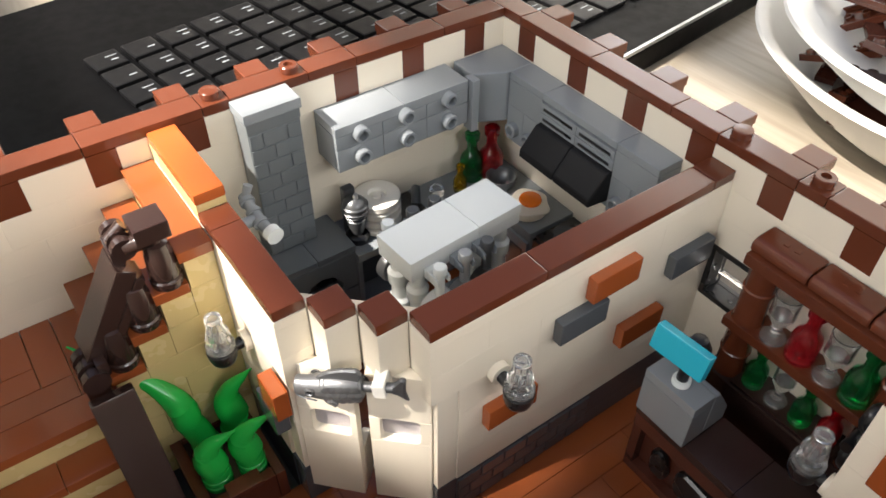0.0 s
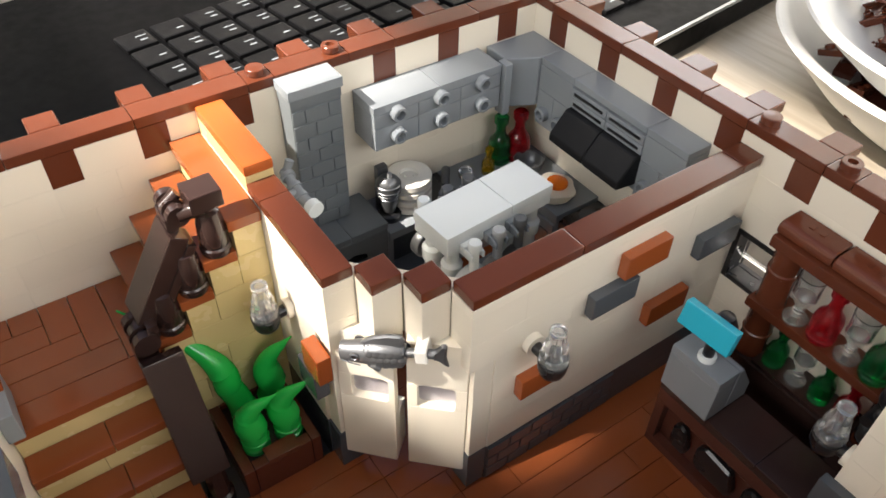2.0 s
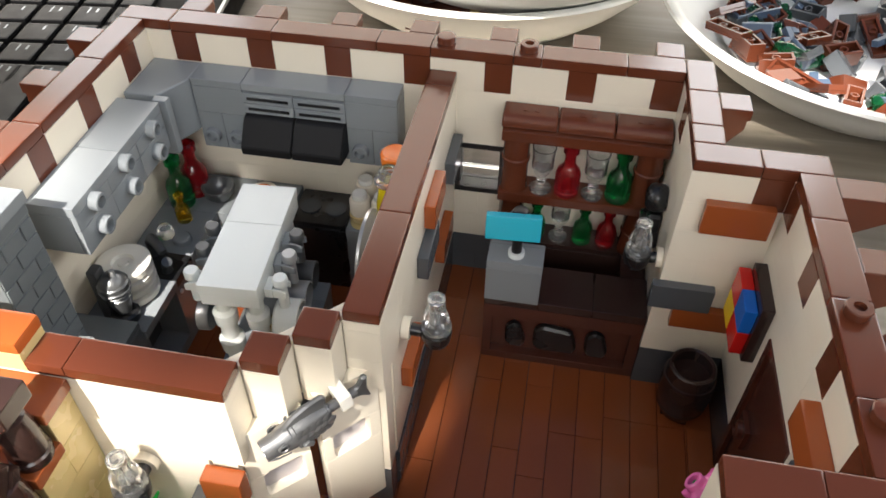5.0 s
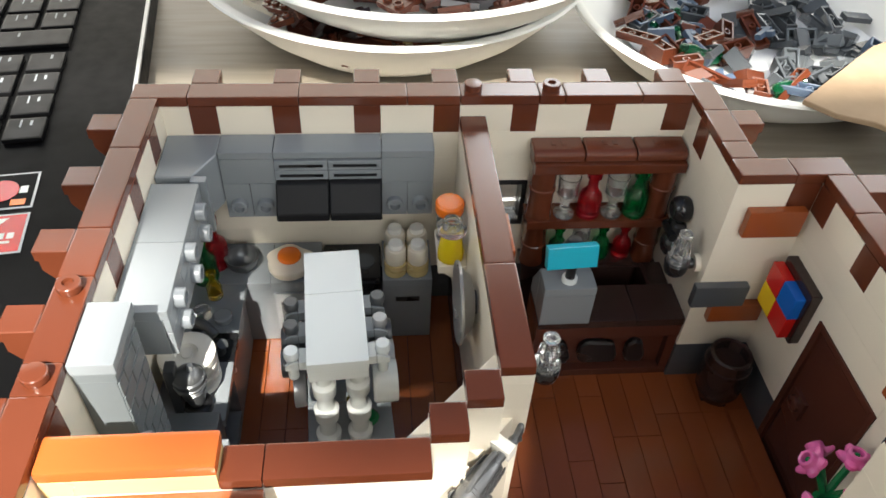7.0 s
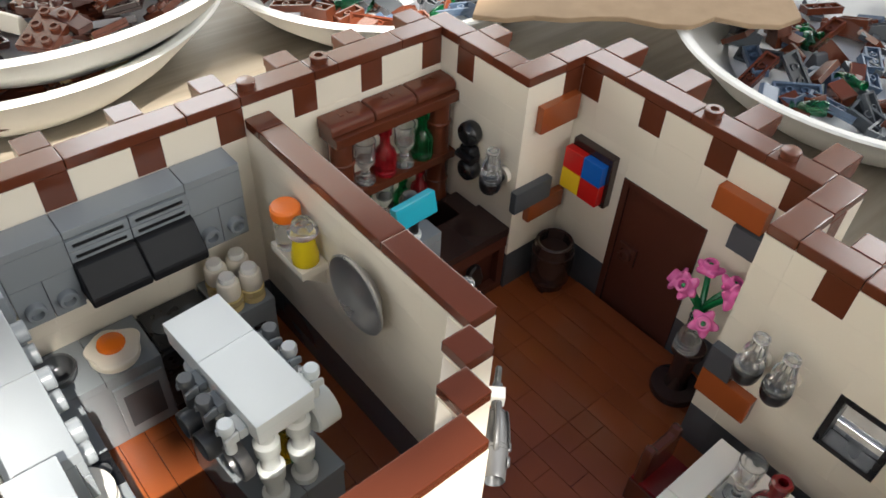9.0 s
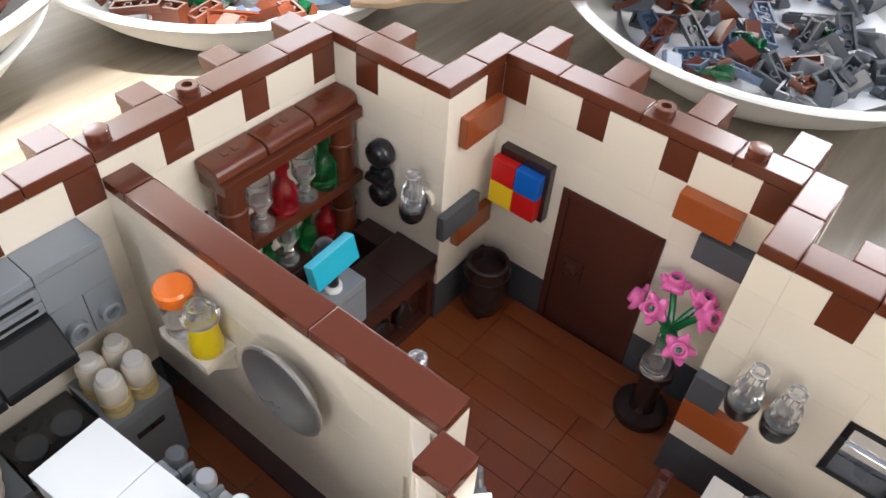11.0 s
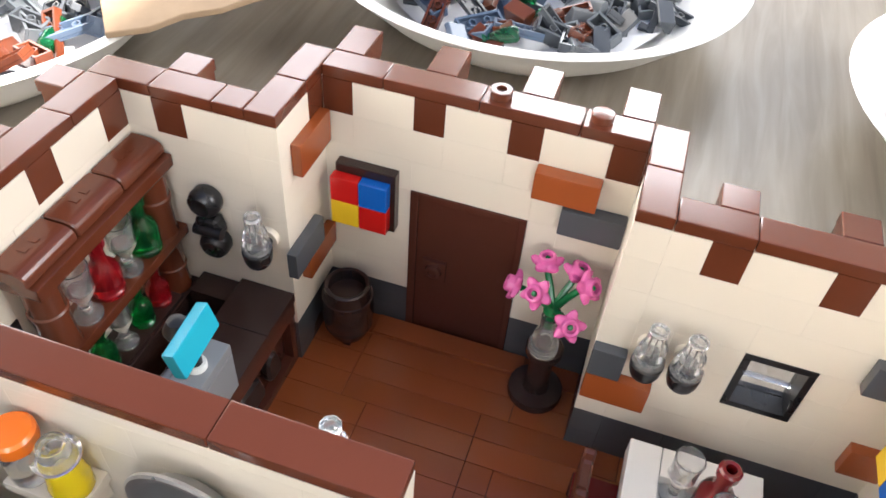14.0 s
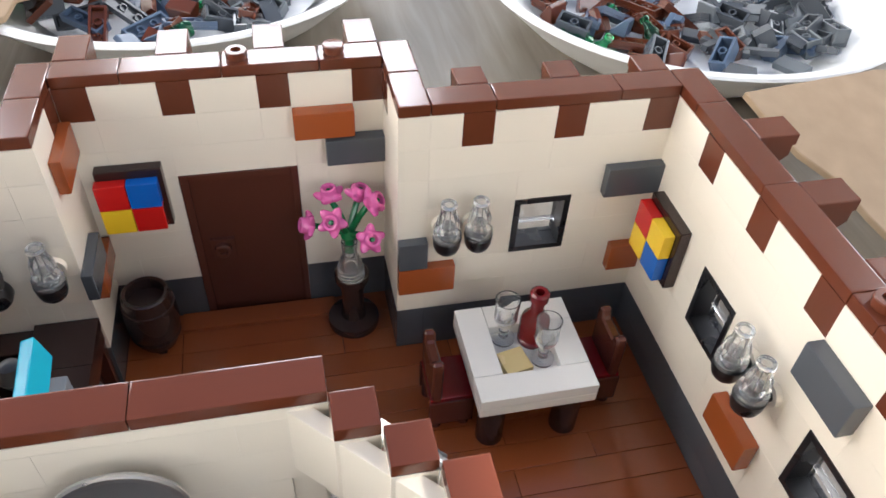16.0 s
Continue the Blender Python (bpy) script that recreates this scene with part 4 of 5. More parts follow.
def tiled_picture(name, wall_axis, at, order):
    """A dark back plate with four coloured tiles."""
    p = thing(name, at, "square wall picture of four red, yellow and blue tiles", "picture", "tile pictures")
    x, y, z = at
    if wall_axis == "x":
        part("back_plate", box(x, x + 0.4, y - 1.15, y + 0.95, z - 1.15, z + 1.3, 0.04), DKBROWN, p)
    else:
        part("back_plate", box(x - 1.2, x + 1.0, y - 0.4, y, z - 1.2, z + 1.25, 0.04), DKBROWN, p)
    for k, m in enumerate(order):
        u, v = (k % 2) * 1.0 - 1.0, 0.0 if k < 2 else -1.0
        if wall_axis == "x":
            part("tile", box(x - 0.4, x - 0.01, y - u - 0.99, y - u - 0.01, z + v + 0.01, z + v + 0.99, 0.04), m, p)
        else:
            part("tile", box(x - u - 0.99, x - u - 0.01, y + 0.01, y + 0.4, z + v + 0.01, z + v + 0.99, 0.04), m, p)


tiled_picture("tile_picture", "x", (22.6, -6.45, 6.2), (RED, BLUE, YELLOW, RED))
tiled_picture("tile_picture", "y", (18.3, -23.6, 5.9), (RED, YELLOW, YELLOW, BLUE))

vt = thing("pedestal_table", (21.6, -13.55, 0), "round dark brown pedestal table holding a flower vase", "table")
part("foot", lathe([(0, 0), (0.98, 0), (1.0, 0.15), (0.98, 0.35), (0.5, 0.45), (0, 0.45)], 21.6, -13.55, 0), DKBROWN, vt)
part("stem", lathe([(0, 0.4), (0.5, 0.4), (0.42, 0.9), (0.42, 1.7), (0.5, 2.3), (0, 2.3)], 21.6, -13.55, 0), DKBROWN, vt)
part("top", lathe([(0, 2.3), (0.6, 2.3), (0.65, 2.4), (0.65, 2.7), (0.6, 2.75), (0, 2.75)], 21.6, -13.55, 0), DKBROWN, vt)
vase = thing("flower_vase", (21.35, -13.5, 2.76), "clear plastic vase with five pink flowers", "vase")
part("glass", lathe([(0, 2.76), (0.44, 2.76), (0.5, 2.81), (0.5, 2.87), (0.42, 2.92), (0.5, 2.98), (0.5, 3.04), (0.42, 3.09), (0.5, 3.15), (0.5, 3.21), (0.42, 3.26), (0.42, 3.6), (0.27, 3.95), (0.3, 4.5), (0.23, 4.5), (0.2, 3.95), (0.3, 3.6), (0.28, 3.2), (0, 3.15)], 21.35, -13.5, 0), CLEAR, vase)
hub = Vector((21.35, -13.5, 4.85))
part("stem_base", lathe([(0, 4.1), (0.2, 4.1), (0.2, 4.6), (0.3, 4.8), (0.2, 5.1), (0, 5.1)], 21.35, -13.5, 0, 12), DKGREEN, vase, "green plant stem")
for fx, fy, fz, d in ((22.1, -12.98, 5.95, (0.05, 0.1, 1)), (21.65, -12.3, 5.15, (-0.1, 1, 0.3)), (20.95, -12.98, 5.85, (-0.8, 0.35, 0.6)), (21.55, -14.3, 6.0, (-0.35, -0.75, 0.6)), (20.55, -14.1, 5.25, (-0.8, -0.3, 0.6)), (22.05, -13.95, 5.9, (0.1, -0.3, 0.9))):
    tip, axis = Vector((fx, fy, fz)), Vector(d).normalized()
    part("stem", tube([hub, hub.lerp(tip, 0.5) + Vector((0, 0, 0.1)), tip - axis * 0.05], [0.13, 0.12, 0.11], 8), DKGREEN, vase, "green plant stem")
    m = Matrix.Translation(tip) @ axis.to_track_quat("Z", "Y").to_matrix().to_4x4()
    # a cup with a frilled skirt of five petals
    fl = bmesh.new()
    rings = []
    for r, z, frill in ((0.1, 0.0, 0), (0.27, 0.0, 0), (0.34, 0.05, 0.04), (0.43, 0.07, 0.1), (0.46, 0.14, 0.11), (0.43, 0.22, 0.1), (0.33, 0.24, 0.03), (0.29, 0.28, 0), (0.28, 0.44, 0), (0.24, 0.48, 0), (0.17, 0.46, 0), (0.16, 0.3, 0), (0.02, 0.3, 0)):
        rings.append([fl.verts.new(((r + frill * math.cos(5 * a)) * math.cos(a), (r + frill * math.cos(5 * a)) * math.sin(a), z + 0.4 * frill * math.cos(5 * a))) for a in (2 * math.pi * k / 30 for k in range(30))])
    for p, q in zip(rings, rings[1:]):
        for k in range(30):
            fl.faces.new((p[k], p[(k + 1) % 30], q[(k + 1) % 30], q[k])).smooth = True
    fl.faces.new(rings[0][::-1])
    fl.faces.new(rings[-1])
    fl.transform(m)
    bloom = part("flower", fl, PINK, vase, "pink five-petalled flower")
    eye = lathe([(0, 0.3), (0.1, 0.31), (0.08, 0.38), (0, 0.4)], seg=8)
    eye.transform(m)
    part("flower_eye", eye, DKGREEN, bloom)

table = thing("dining_table", (16.85, -18.85, 0), "white square table with a sunken middle", "table")
part("leg", lathe([(0, 0), (0.45, 0), (0.48, 0.05), (0.48, 2.1), (0, 2.1)], 15.5, -17.5, 0.0), DKBROWN, table)
for x, y in ((18.2, -17.5), (15.5, -20.2), (18.2, -20.2)):
    part("leg", lathe([(0, 0), (0.45, 0), (0.48, 0.05), (0.48, 2.1), (0, 2.1)], x, y, 0.0), DKBROWN, table)
part("under_plate", box(14.85, 18.85, -20.85, -16.85, 2.12, 2.5, 0.04), WHITE, table)
for b in ((14.85, 15.84, -20.85, -16.85), (17.86, 18.85, -20.85, -17.86), (15.86, 17.84, -20.85, -19.86), (15.86, 18.85, -17.84, -16.85)):
    part("top_tile", box(*b, 2.51, 2.95, 0.04), WHITE, table)
goblet(18.0 - 0.35, -18.35, 2.51, 0.88)
goblet(16.55, -19.45, 2.51, 0.88)
bottle(17.45, -19.35, 2.51, DKRED, "dark red", 1.05)
one = box(-0.48, 0.48, -0.48, 0.48, 0, 0.35, 0.04)
one.transform(Matrix.Translation((16.4, -18.4, 2.51)) @ Matrix.Rotation(radians(12), 4, "Z"))
solo("napkin_tile", one, TAN, "square tan tile lying in the table's sunken middle", "tile")


def chair(y, s):
    """s: the way its back stands from the seat, along y."""
    c = thing("dining_chair", (17, y, 0), "reddish brown chair with a dark red seat", "chair", "chairs at the dining table")
    part("seat", box(16.1, 17.9, y - 0.75, y + 0.75, 1.25, 1.65, 0.06), DKRED, c, "dark red seat plate")
    part("apron", box(16.1, 17.9, y - 0.7, y + 0.7, 0.85, 1.24, 0.04), CHAIRBROWN, c)
    for x in (16.35, 17.65):
        for d in (-0.5, 0.5):
            part("leg", lathe([(0, 0), (0.24, 0), (0.24, 0.85), (0, 0.85)], x, y + d, 0, 12), CHAIRBROWN, c)
    b = y + s * 0.95
    part("backrest", prism([(16.1, 1.3), (17.9, 1.3), (17.9, 3.2), (17.8, 3.42), (17.6, 3.42), (17.45, 3.1), (16.55, 3.1), (16.4, 3.42), (16.2, 3.42), (16.1, 3.2)], min(b, b - s * 0.5), max(b, b - s * 0.5), bevel=0.07), CHAIRBROWN, c)
    for x in (16.03, 17.75):
        part("side_frame", box(x, x + 0.22, y - 0.78, y + 0.78, 0.3, 1.5, 0.05), CHAIRBROWN, c)


chair(-16.25, 0.75)
chair(-21.55, -0.75)

# ---- kitchen ----
chim = thing("bread_oven", (1.2, -10.8, 0), "dark grey brick bread oven with a tall chimney and arched mouth", "oven")
part("oven_body", box(0.02, 2.38, -12.4, -9.0, 0.01, 2.0, 0.05), OVENGREY, chim)
arch = [(-12.4, 2.01), (-12.4, 3.9), (-9.0, 3.9), (-9.0, 2.01), (-9.7, 2.01), (-9.75, 2.5), (-10.1, 3.0), (-10.6, 3.15), (-11.1, 3.0), (-11.45, 2.5), (-11.5, 2.01)]
part("oven_front", prism(arch, 1.7, 2.38, "x", 0.04), OVENGREY, chim)
part("oven_back", box(0.02, 1.68, -12.4, -9.0, 2.01, 3.9, 0.05), BLACK, chim)
for y0, y1 in ((-12.4, -10.71), (-10.69, -9.0)):
    part("oven_tile", box(0.02, 2.38, y0, y1, 3.91, 4.2, 0.05), OVENGREY, chim)
part("chimney_core", box(0.02, 1.05, -12.0, -10.0, 4.2, 9.9, 0.03), OVENGREY, chim)
for k in range(9):
    z = 4.25 + 0.62 * k
    ys = (-12.0, -11.1, -10.0) if k % 2 else (-12.0, -11.5, -10.55, -10.0)
    for a, b in zip(ys, ys[1:]):
        part("brick_face", box(1.0, 1.1, a + 0.03, b - 0.03, z + 0.03, z + 0.58, 0.025), OVENGREY, chim)
part("chimney_neck", box(0.02, 1.1, -12.02, -9.98, 9.91, 10.3, 0.04), OVENGREY, chim)
part("chimney_cap", box(0.02, 1.18, -12.08, -9.92, 10.31, 10.72, 0.05), GREY, chim)

lc = thing("wall_cabinet", (1, -6, 7.3), "grey wall cabinet with six knobbed drawer fronts", "cabinet", "kitchen wall cabinets")
part("top_tile", box(0.02, 1.63, -9.0, -6.01, 8.86, 9.24, 0.04), GREY, lc)
part("top_tile", box(0.02, 1.63, -5.99, -3.0, 8.86, 9.24, 0.04), GREY, lc)
part("body", box(0.02, 1.42, -9.0, -3.0, 7.3, 8.85, 0.03), GREY, lc)
for z, top in ((7.3, 8.26), (8.28, 8.85)):
    for y in (-9, -7, -5):
        f = part("drawer_front", box(1.43, 1.63, y + 0.01, y + 1.99, z, top, 0.03), GREY, lc)
        part("knob", lathe([(0, 0), (0.32, 0), (0.32, 0.3), (0.29, 0.33), (0.2, 0.33), (0.2, 0.02), (0, 0.02)], 1.63, y + 1.0, z + 0.5, 16, m=Matrix.Rotation(radians(90), 4, "Y")), GREY, f)
part("hinge_strip", box(1.3, 1.85, -2.95, -2.6, 6.9, 9.25, 0.05), GREY, lc)

cc = thing("corner_cabinet", (1, -1.4, 6.8), "grey slant-fronted corner cabinet", "cabinet", "kitchen wall cabinets")
part("body", prism([(0.02, -0.02), (0.02, -2.58), (1.3, -2.58), (1.98, -1.3), (1.98, -0.02)], 6.9, 9.2, "z", 0.04), GREY, cc)

bc = thing("wall_cabinet", (6, -0.6, 6), "grey wall cabinets with knobs and two slatted vents", "cabinet", "kitchen wall cabinets")
for x0, x1 in ((2.0, 4.0), (4.01, 8.0), (8.01, 10.0)):
    part("top_tile", box(x0, x1 - 0.01, -1.2, -0.02, 8.9, 9.2, 0.04), GREY, bc)
part("body", box(2.0, 10.0, -1.0, -0.02, 6.1, 8.89, 0.02), GREY, bc)
for x0 in (2.0, 8.0):
    part("panel", box(x0, x0 + 1.99, -1.2, -1.01, 7.75, 8.89, 0.03), GREY, bc)
    for k in (0, 1):
        d = part("cabinet_door", box(x0 + k, x0 + k + 0.98, -1.2, -1.01, 6.1, 7.74, 0.03), GREY, bc)
        part("knob", lathe([(0, 0), (0.32, 0), (0.32, 0.25), (0.29, 0.28), (0.2, 0.28), (0.2, 0.02), (0, 0.02)], x0 + k + 0.5, -1.2, 6.75, 16, m=Matrix.Rotation(radians(90), 4, "X")), GREY, d)
for x0 in (4.0, 6.01):
    for z in (7.95, 8.4):
        g = part("vent", box(x0, x0 + 1.98, -1.25, -1.01, z, z + 0.42, 0.03), GREY, bc)
        part("slot", box(x0 + 0.18, x0 + 1.8, -1.27, -1.24, z + 0.14, z + 0.26, 0.0), BLACK, g)
hood = thing("cooker_hood", (6, -1.5, 6.3), "pair of black sloping hood plates under the vents", "cooker hood")
for x0 in (4.0, 6.01):
    part("hood_plate", prism([(-1.02, 7.93), (-1.45, 7.9), (-2.2, 7.0), (-2.2, 6.65), (-1.02, 6.5)], x0, x0 + 1.98, "x", 0.05), HOODBLACK, hood)

kc = thing("kitchen_counter", (1.2, -5.5, 0), "grey kitchen counter with an open niche along the wall", "counter", "kitchen counters")
part("cupboard", box(0.02, 2.3, -6.4, -2.45, 0.01, 3.2, 0.05), GREY, kc)
part("niche_back", box(0.02, 1.1, -8.72, -6.41, 0.01, 3.2, 0.03), DKGREY, kc)
part("niche_floor", box(1.11, 2.3, -8.72, -6.41, 0.01, 0.5, 0.03), GREY, kc)
part("niche_side", box(0.02, 2.3, -8.95, -8.73, 0.01, 3.2, 0.03), GREY, kc)
part("bolt", lathe([(0, 0), (0.1, 0), (0.1, 0.06), (0.06, 0.09), (0, 0.09)], 2.3, -6.1, 2.7, 12, m=Matrix.Rotation(radians(90), 4, "Y")), PALE, kc)
part("top_tile", box(0.02, 2.45, -5.0, -2.45, 3.21, 3.6, 0.05), GREY, kc)
part("top_tile", box(0.02, 2.45, -8.95, -6.4, 3.21, 3.6, 0.05), GREY, kc)
part("hob_plate", box(0.02, 2.45, -6.39, -5.01, 3.21, 3.6, 0.05), BLACK, kc, "black recessed sink plate")
kb = thing("kitchen_counter", (3.4, -1.2, 0), "grey kitchen counter with an oven door", "counter", "kitchen counters")
part("cupboard", box(0.02, 5.4, -2.35, -0.02, 0.01, 3.2, 0.05), GREY, kb)
part("top_tile", box(0.02, 3.4, -2.44, -0.02, 3.21, 3.6, 0.05), GREY, kb)
part("top_tile", box(3.41, 5.4, -2.44, -0.02, 3.21, 3.6, 0.05), GREY, kb)
part("oven_frame", box(3.5, 5.3, -2.5, -2.36, 0.3, 3.0, 0.04), GREY, kb)
part("oven_glass", box(3.75, 5.05, -2.54, -2.5, 0.8, 2.5, 0.0), DKGREY, kb)
hob = thing("black_cooker", (6.7, -1.2, 0), "low black cooker with a flat hob", "cooker")
part("body", box(5.42, 7.9, -2.3, -0.02, 0.01, 3.3, 0.06), BLACK, hob)
part("hob", box(5.5, 7.85, -2.2, -0.1, 3.31, 3.5, 0.04), BLACK, hob)
for x in (6.1, 7.2):
    part("ring", lathe([(0.3, 3.5), (0.45, 3.5), (0.45, 3.56), (0.3, 3.56)], x, -1.2, 0, 18), DKGREY, hob)
kd = thing("drawer_unit", (9, -1.2, 0), "grey drawer unit with a black slot handle", "cabinet", "kitchen counters")
part("body", box(7.95, 10.0, -2.4, -0.02, 0.01, 3.2, 0.05), GREY, kd)
part("top_tile", box(7.95, 10.0, -2.45, -0.02, 3.21, 3.6, 0.05), GREY, kd)
part("slot_handle", box(8.5, 9.5, -2.43, -2.39, 2.3, 2.55, 0.0), BLACK, kd)
for x in (8.5, 9.4):
    for y in (-1.9, -0.95):
        j = thing("storage_jar", (x, y, 3.6), "cream round jar on a pale yellow base", "jar", "jars on the drawer unit")
        part("base", lathe([(0, 3.61), (0.45, 3.61), (0.47, 3.7), (0.42, 3.85), (0.47, 3.95), (0.47, 4.2), (0, 4.2)], x, y, 0, 18), TAN, j)
        part("body", lathe([(0, 4.21), (0.4, 4.21), (0.43, 4.28), (0.43, 4.85), (0.38, 4.95), (0.3, 4.98), (0, 4.98)], x, y, 0, 18), CREAM, j, "cream cylinder")
        part("lid", lathe([(0, 4.99), (0.3, 4.99), (0.3, 5.16), (0.27, 5.2), (0, 5.2)], x, y, 0, 18), WHITE, j, "white round lid")

egg = thing("fried_egg_plate", (4.15, -1.6, 3.6), "white round plate with an orange egg yolk", "plate")
part("plate", lathe([(0, 3.61), (0.7, 3.61), (0.74, 3.66), (0.84, 3.7), (0.87, 3.78), (0.87, 3.95), (0.84, 4.0), (0, 4.0)], 4.15, -1.6, 0, 28), CREAM, egg, "thick round cream plate")
part("egg_white", prism([(4.17 + q * math.cos(a), -1.58 + q * math.sin(a)) for q, a in ((0.93 + 0.06 * math.sin(5 * a) + 0.05 * math.sin(3 * a + 1), a) for a in (2 * math.pi * k / 40 for k in range(40)))], 4.01, 4.09, "z", 0.03), CREAM, egg, "wavy white of the egg")
part("yolk", lathe([(0, 4.1), (0.46, 4.1), (0.49, 4.16), (0.46, 4.26), (0.4, 4.29), (0, 4.3)], 4.16, -1.45, 0, 20), BRIGHTORANGE, egg, "bright orange yolk")
solo("mixing_bowl", lathe([(0, 0), (0.36, 0), (0.6, 0.3), (0.7, 0.66), (0.68, 0.7), (0.61, 0.66), (0.5, 0.34), (0.25, 0.14), (0, 0.12)], 2.25, -1.5, 3.61, 24), GUNMETAL, "dark pearl grey mixing bowl on the counter", "bowl")
bottle(1.15, -1.25, 3.61, CLEARRED, "clear red", 1.1)
bottle(0.85, -2.1, 3.61, CLEARGREEN, "clear green", 1.05)
bottle(1.35, -3.1, 3.61, CLEARYELLOW, "clear yellow", 0.6)
solo("salt_pot", lathe([(0, 0), (0.32, 0), (0.34, 0.3), (0.25, 0.45), (0, 0.5)], 1.0, -4.1, 3.61, 16), CLEAR, "small clear round pot on the counter", "pot")
solo("salt_pot", lathe([(0, 0), (0.36, 0), (0.36, 0.2), (0.3, 0.25), (0, 0.25)], 1.8, -4.3, 3.61, 16), GREY, "small grey round pot on the counter", "pot")
for k in range(4):
    z = 3.61 + 0.4 * k
    solo("dinner_plate", lathe([(0, 0), (0.8, 0), (0.98, 0.1), (0.98, 0.32), (0.9, 0.38), (0.4, 0.38), (0.36, 0.24), (0.2, 0.24), (0.18, 0.32), (0, 0.32)], 1.15, -7.2, z, 28), WHITE, "white round dinner plate in a stack", "plate", "stacked plates")
mix = thing("coffee_machine", (1.5, -8.4, 3.6), "dark silver round-headed machine on a black foot", "coffee machine")
part("foot", lathe([(0, 3.61), (0.48, 3.61), (0.5, 3.7), (0.5, 3.9), (0.4, 3.98), (0, 3.98)], 1.5, -8.4, 0, 20), BLACK, mix, "black round foot")
part("cup", lathe([(0, 3.99), (0.26, 3.99), (0.4, 4.5), (0.42, 4.75), (0.36, 4.8), (0, 4.8)], 1.5, -8.4, 0, 20), GUNMETAL, mix, "cone-shaped cup")
part("head", lathe([(0, 4.7), (0.3, 4.75), (0.5, 5.0), (0.54, 5.25), (0.46, 5.55), (0.25, 5.75), (0, 5.8)], 1.45, -8.4, 0, 20), GUNMETAL, mix)
for z, r in ((4.98, 0.51), (5.16, 0.55), (5.4, 0.53)):
    part("head_ring", lathe([(r - 0.05, z - 0.05), (r + 0.02, z), (r - 0.05, z + 0.05)], 1.45, -8.4, 0, 20), GUNMETAL, mix)
part("back_post", box(0.75, 1.1, -8.65, -8.15, 3.62, 5.95, 0.08), GUNMETAL, mix)
part("knob", tube([(1.55, -8.4, 5.7), (1.6, -8.4, 6.0)], [0.12, 0.09], 10), SILVER, mix)
sink_tap = thing("sink_tap", (1.2, -5.6, 3.6), "dark pewter tap bent over the sink plate", "tap")
part("spout", tube([(1.0, -5.2, 3.61), (1.0, -5.2, 4.3), (1.15, -5.3, 4.55), (1.5, -5.55, 4.6), (1.85, -5.8, 4.4)], [0.2, 0.2, 0.2, 0.19, 0.17], 14), GUNMETAL, sink_tap)
part("handle", tube([(1.9, -5.95, 3.61), (1.95, -6.0, 4.0), (2.1, -6.1, 4.25)], [0.22, 0.16, 0.2], 12), GUNMETAL, sink_tap)
tap = thing("water_tap", (2.6, -13.4, 7.5), "pale grey pipe tap on the kitchen wall", "tap")
part("wall_plate", box(2.1, 2.9, -13.98, -13.8, 7.1, 7.9, 0.04), GREY, tap)
part("stub", tube([(2.5, -13.81, 7.5), (2.5, -12.75, 7.55)], [0.24, 0.2], 14), GREY, tap)
part("pipe", tube([(1.45, -12.72, 7.85), (2.0, -12.72, 7.7), (2.75, -12.7, 7.5), (3.3, -12.62, 7.45)], [0.2, 0.2, 0.22, 0.2], 14), GREY, tap)
for x, z in ((1.75, 7.78), (2.25, 7.62), (2.75, 7.5)):
    part("pipe_ring", tube([(x - 0.08, -12.72, z + 0.02), (x + 0.08, -12.72, z - 0.02)], [0.28, 0.28], 14), GREY, tap)
part("lever", tube([(1.6, -12.72, 7.85), (1.55, -12.5, 8.3)], [0.14, 0.17], 10), GREY, tap)
part("wheel", tube([(3.28, -12.62, 7.45), (3.6, -12.58, 7.43)], [0.32, 0.32], 18), PALE, tap)

# island under a rack of pans
isl = thing("kitchen_island", (6.3, -7.3, 0), "grey kitchen island with a pan rack on round columns", "kitchen island")
part("base", box(4.95, 7.9, -9.7, -4.8, 0.01, 2.4, 0.05), GREY, isl)
for y0, y1 in ((-9.75, -7.8), (-7.79, -5.8), (-5.79, -4.8)):
    part("base_tile", box(4.92, 6.4, y0, y1 - 0.01, 2.41, 2.8, 0.04), GREY, isl)
    part("base_tile", box(6.41, 7.93, y0, y1 - 0.01, 2.41, 2.8, 0.04), GREY, isl)
for x in (5.65, 6.75):
    for y in (-9.2, -5.4):
        part("column", lathe([(0, 2.81), (0.42, 2.81), (0.44, 3.1), (0.3, 3.25), (0.28, 3.9), (0.4, 4.0), (0.43, 4.5), (0.3, 4.65), (0.28, 5.2), (0.38, 5.35), (0.4, 5.85), (0.27, 6.0), (0.27, 6.6), (0, 6.6)], x, y, 0, 18), PALE, isl, "pale grey turned column")
part("rack_plate", box(5.22, 7.1, -9.7, -4.78, 6.61, 7.08, 0.04), PALE, isl)
part("rack_tile", box(5.2, 7.12, -9.73, -6.76, 7.09, 7.5, 0.04), PALE, isl, "pale grey rack tile")
part("rack_tile", box(5.2, 7.12, -6.74, -4.75, 7.09, 7.5, 0.04), PALE, isl, "pale grey rack tile")
PANS = []
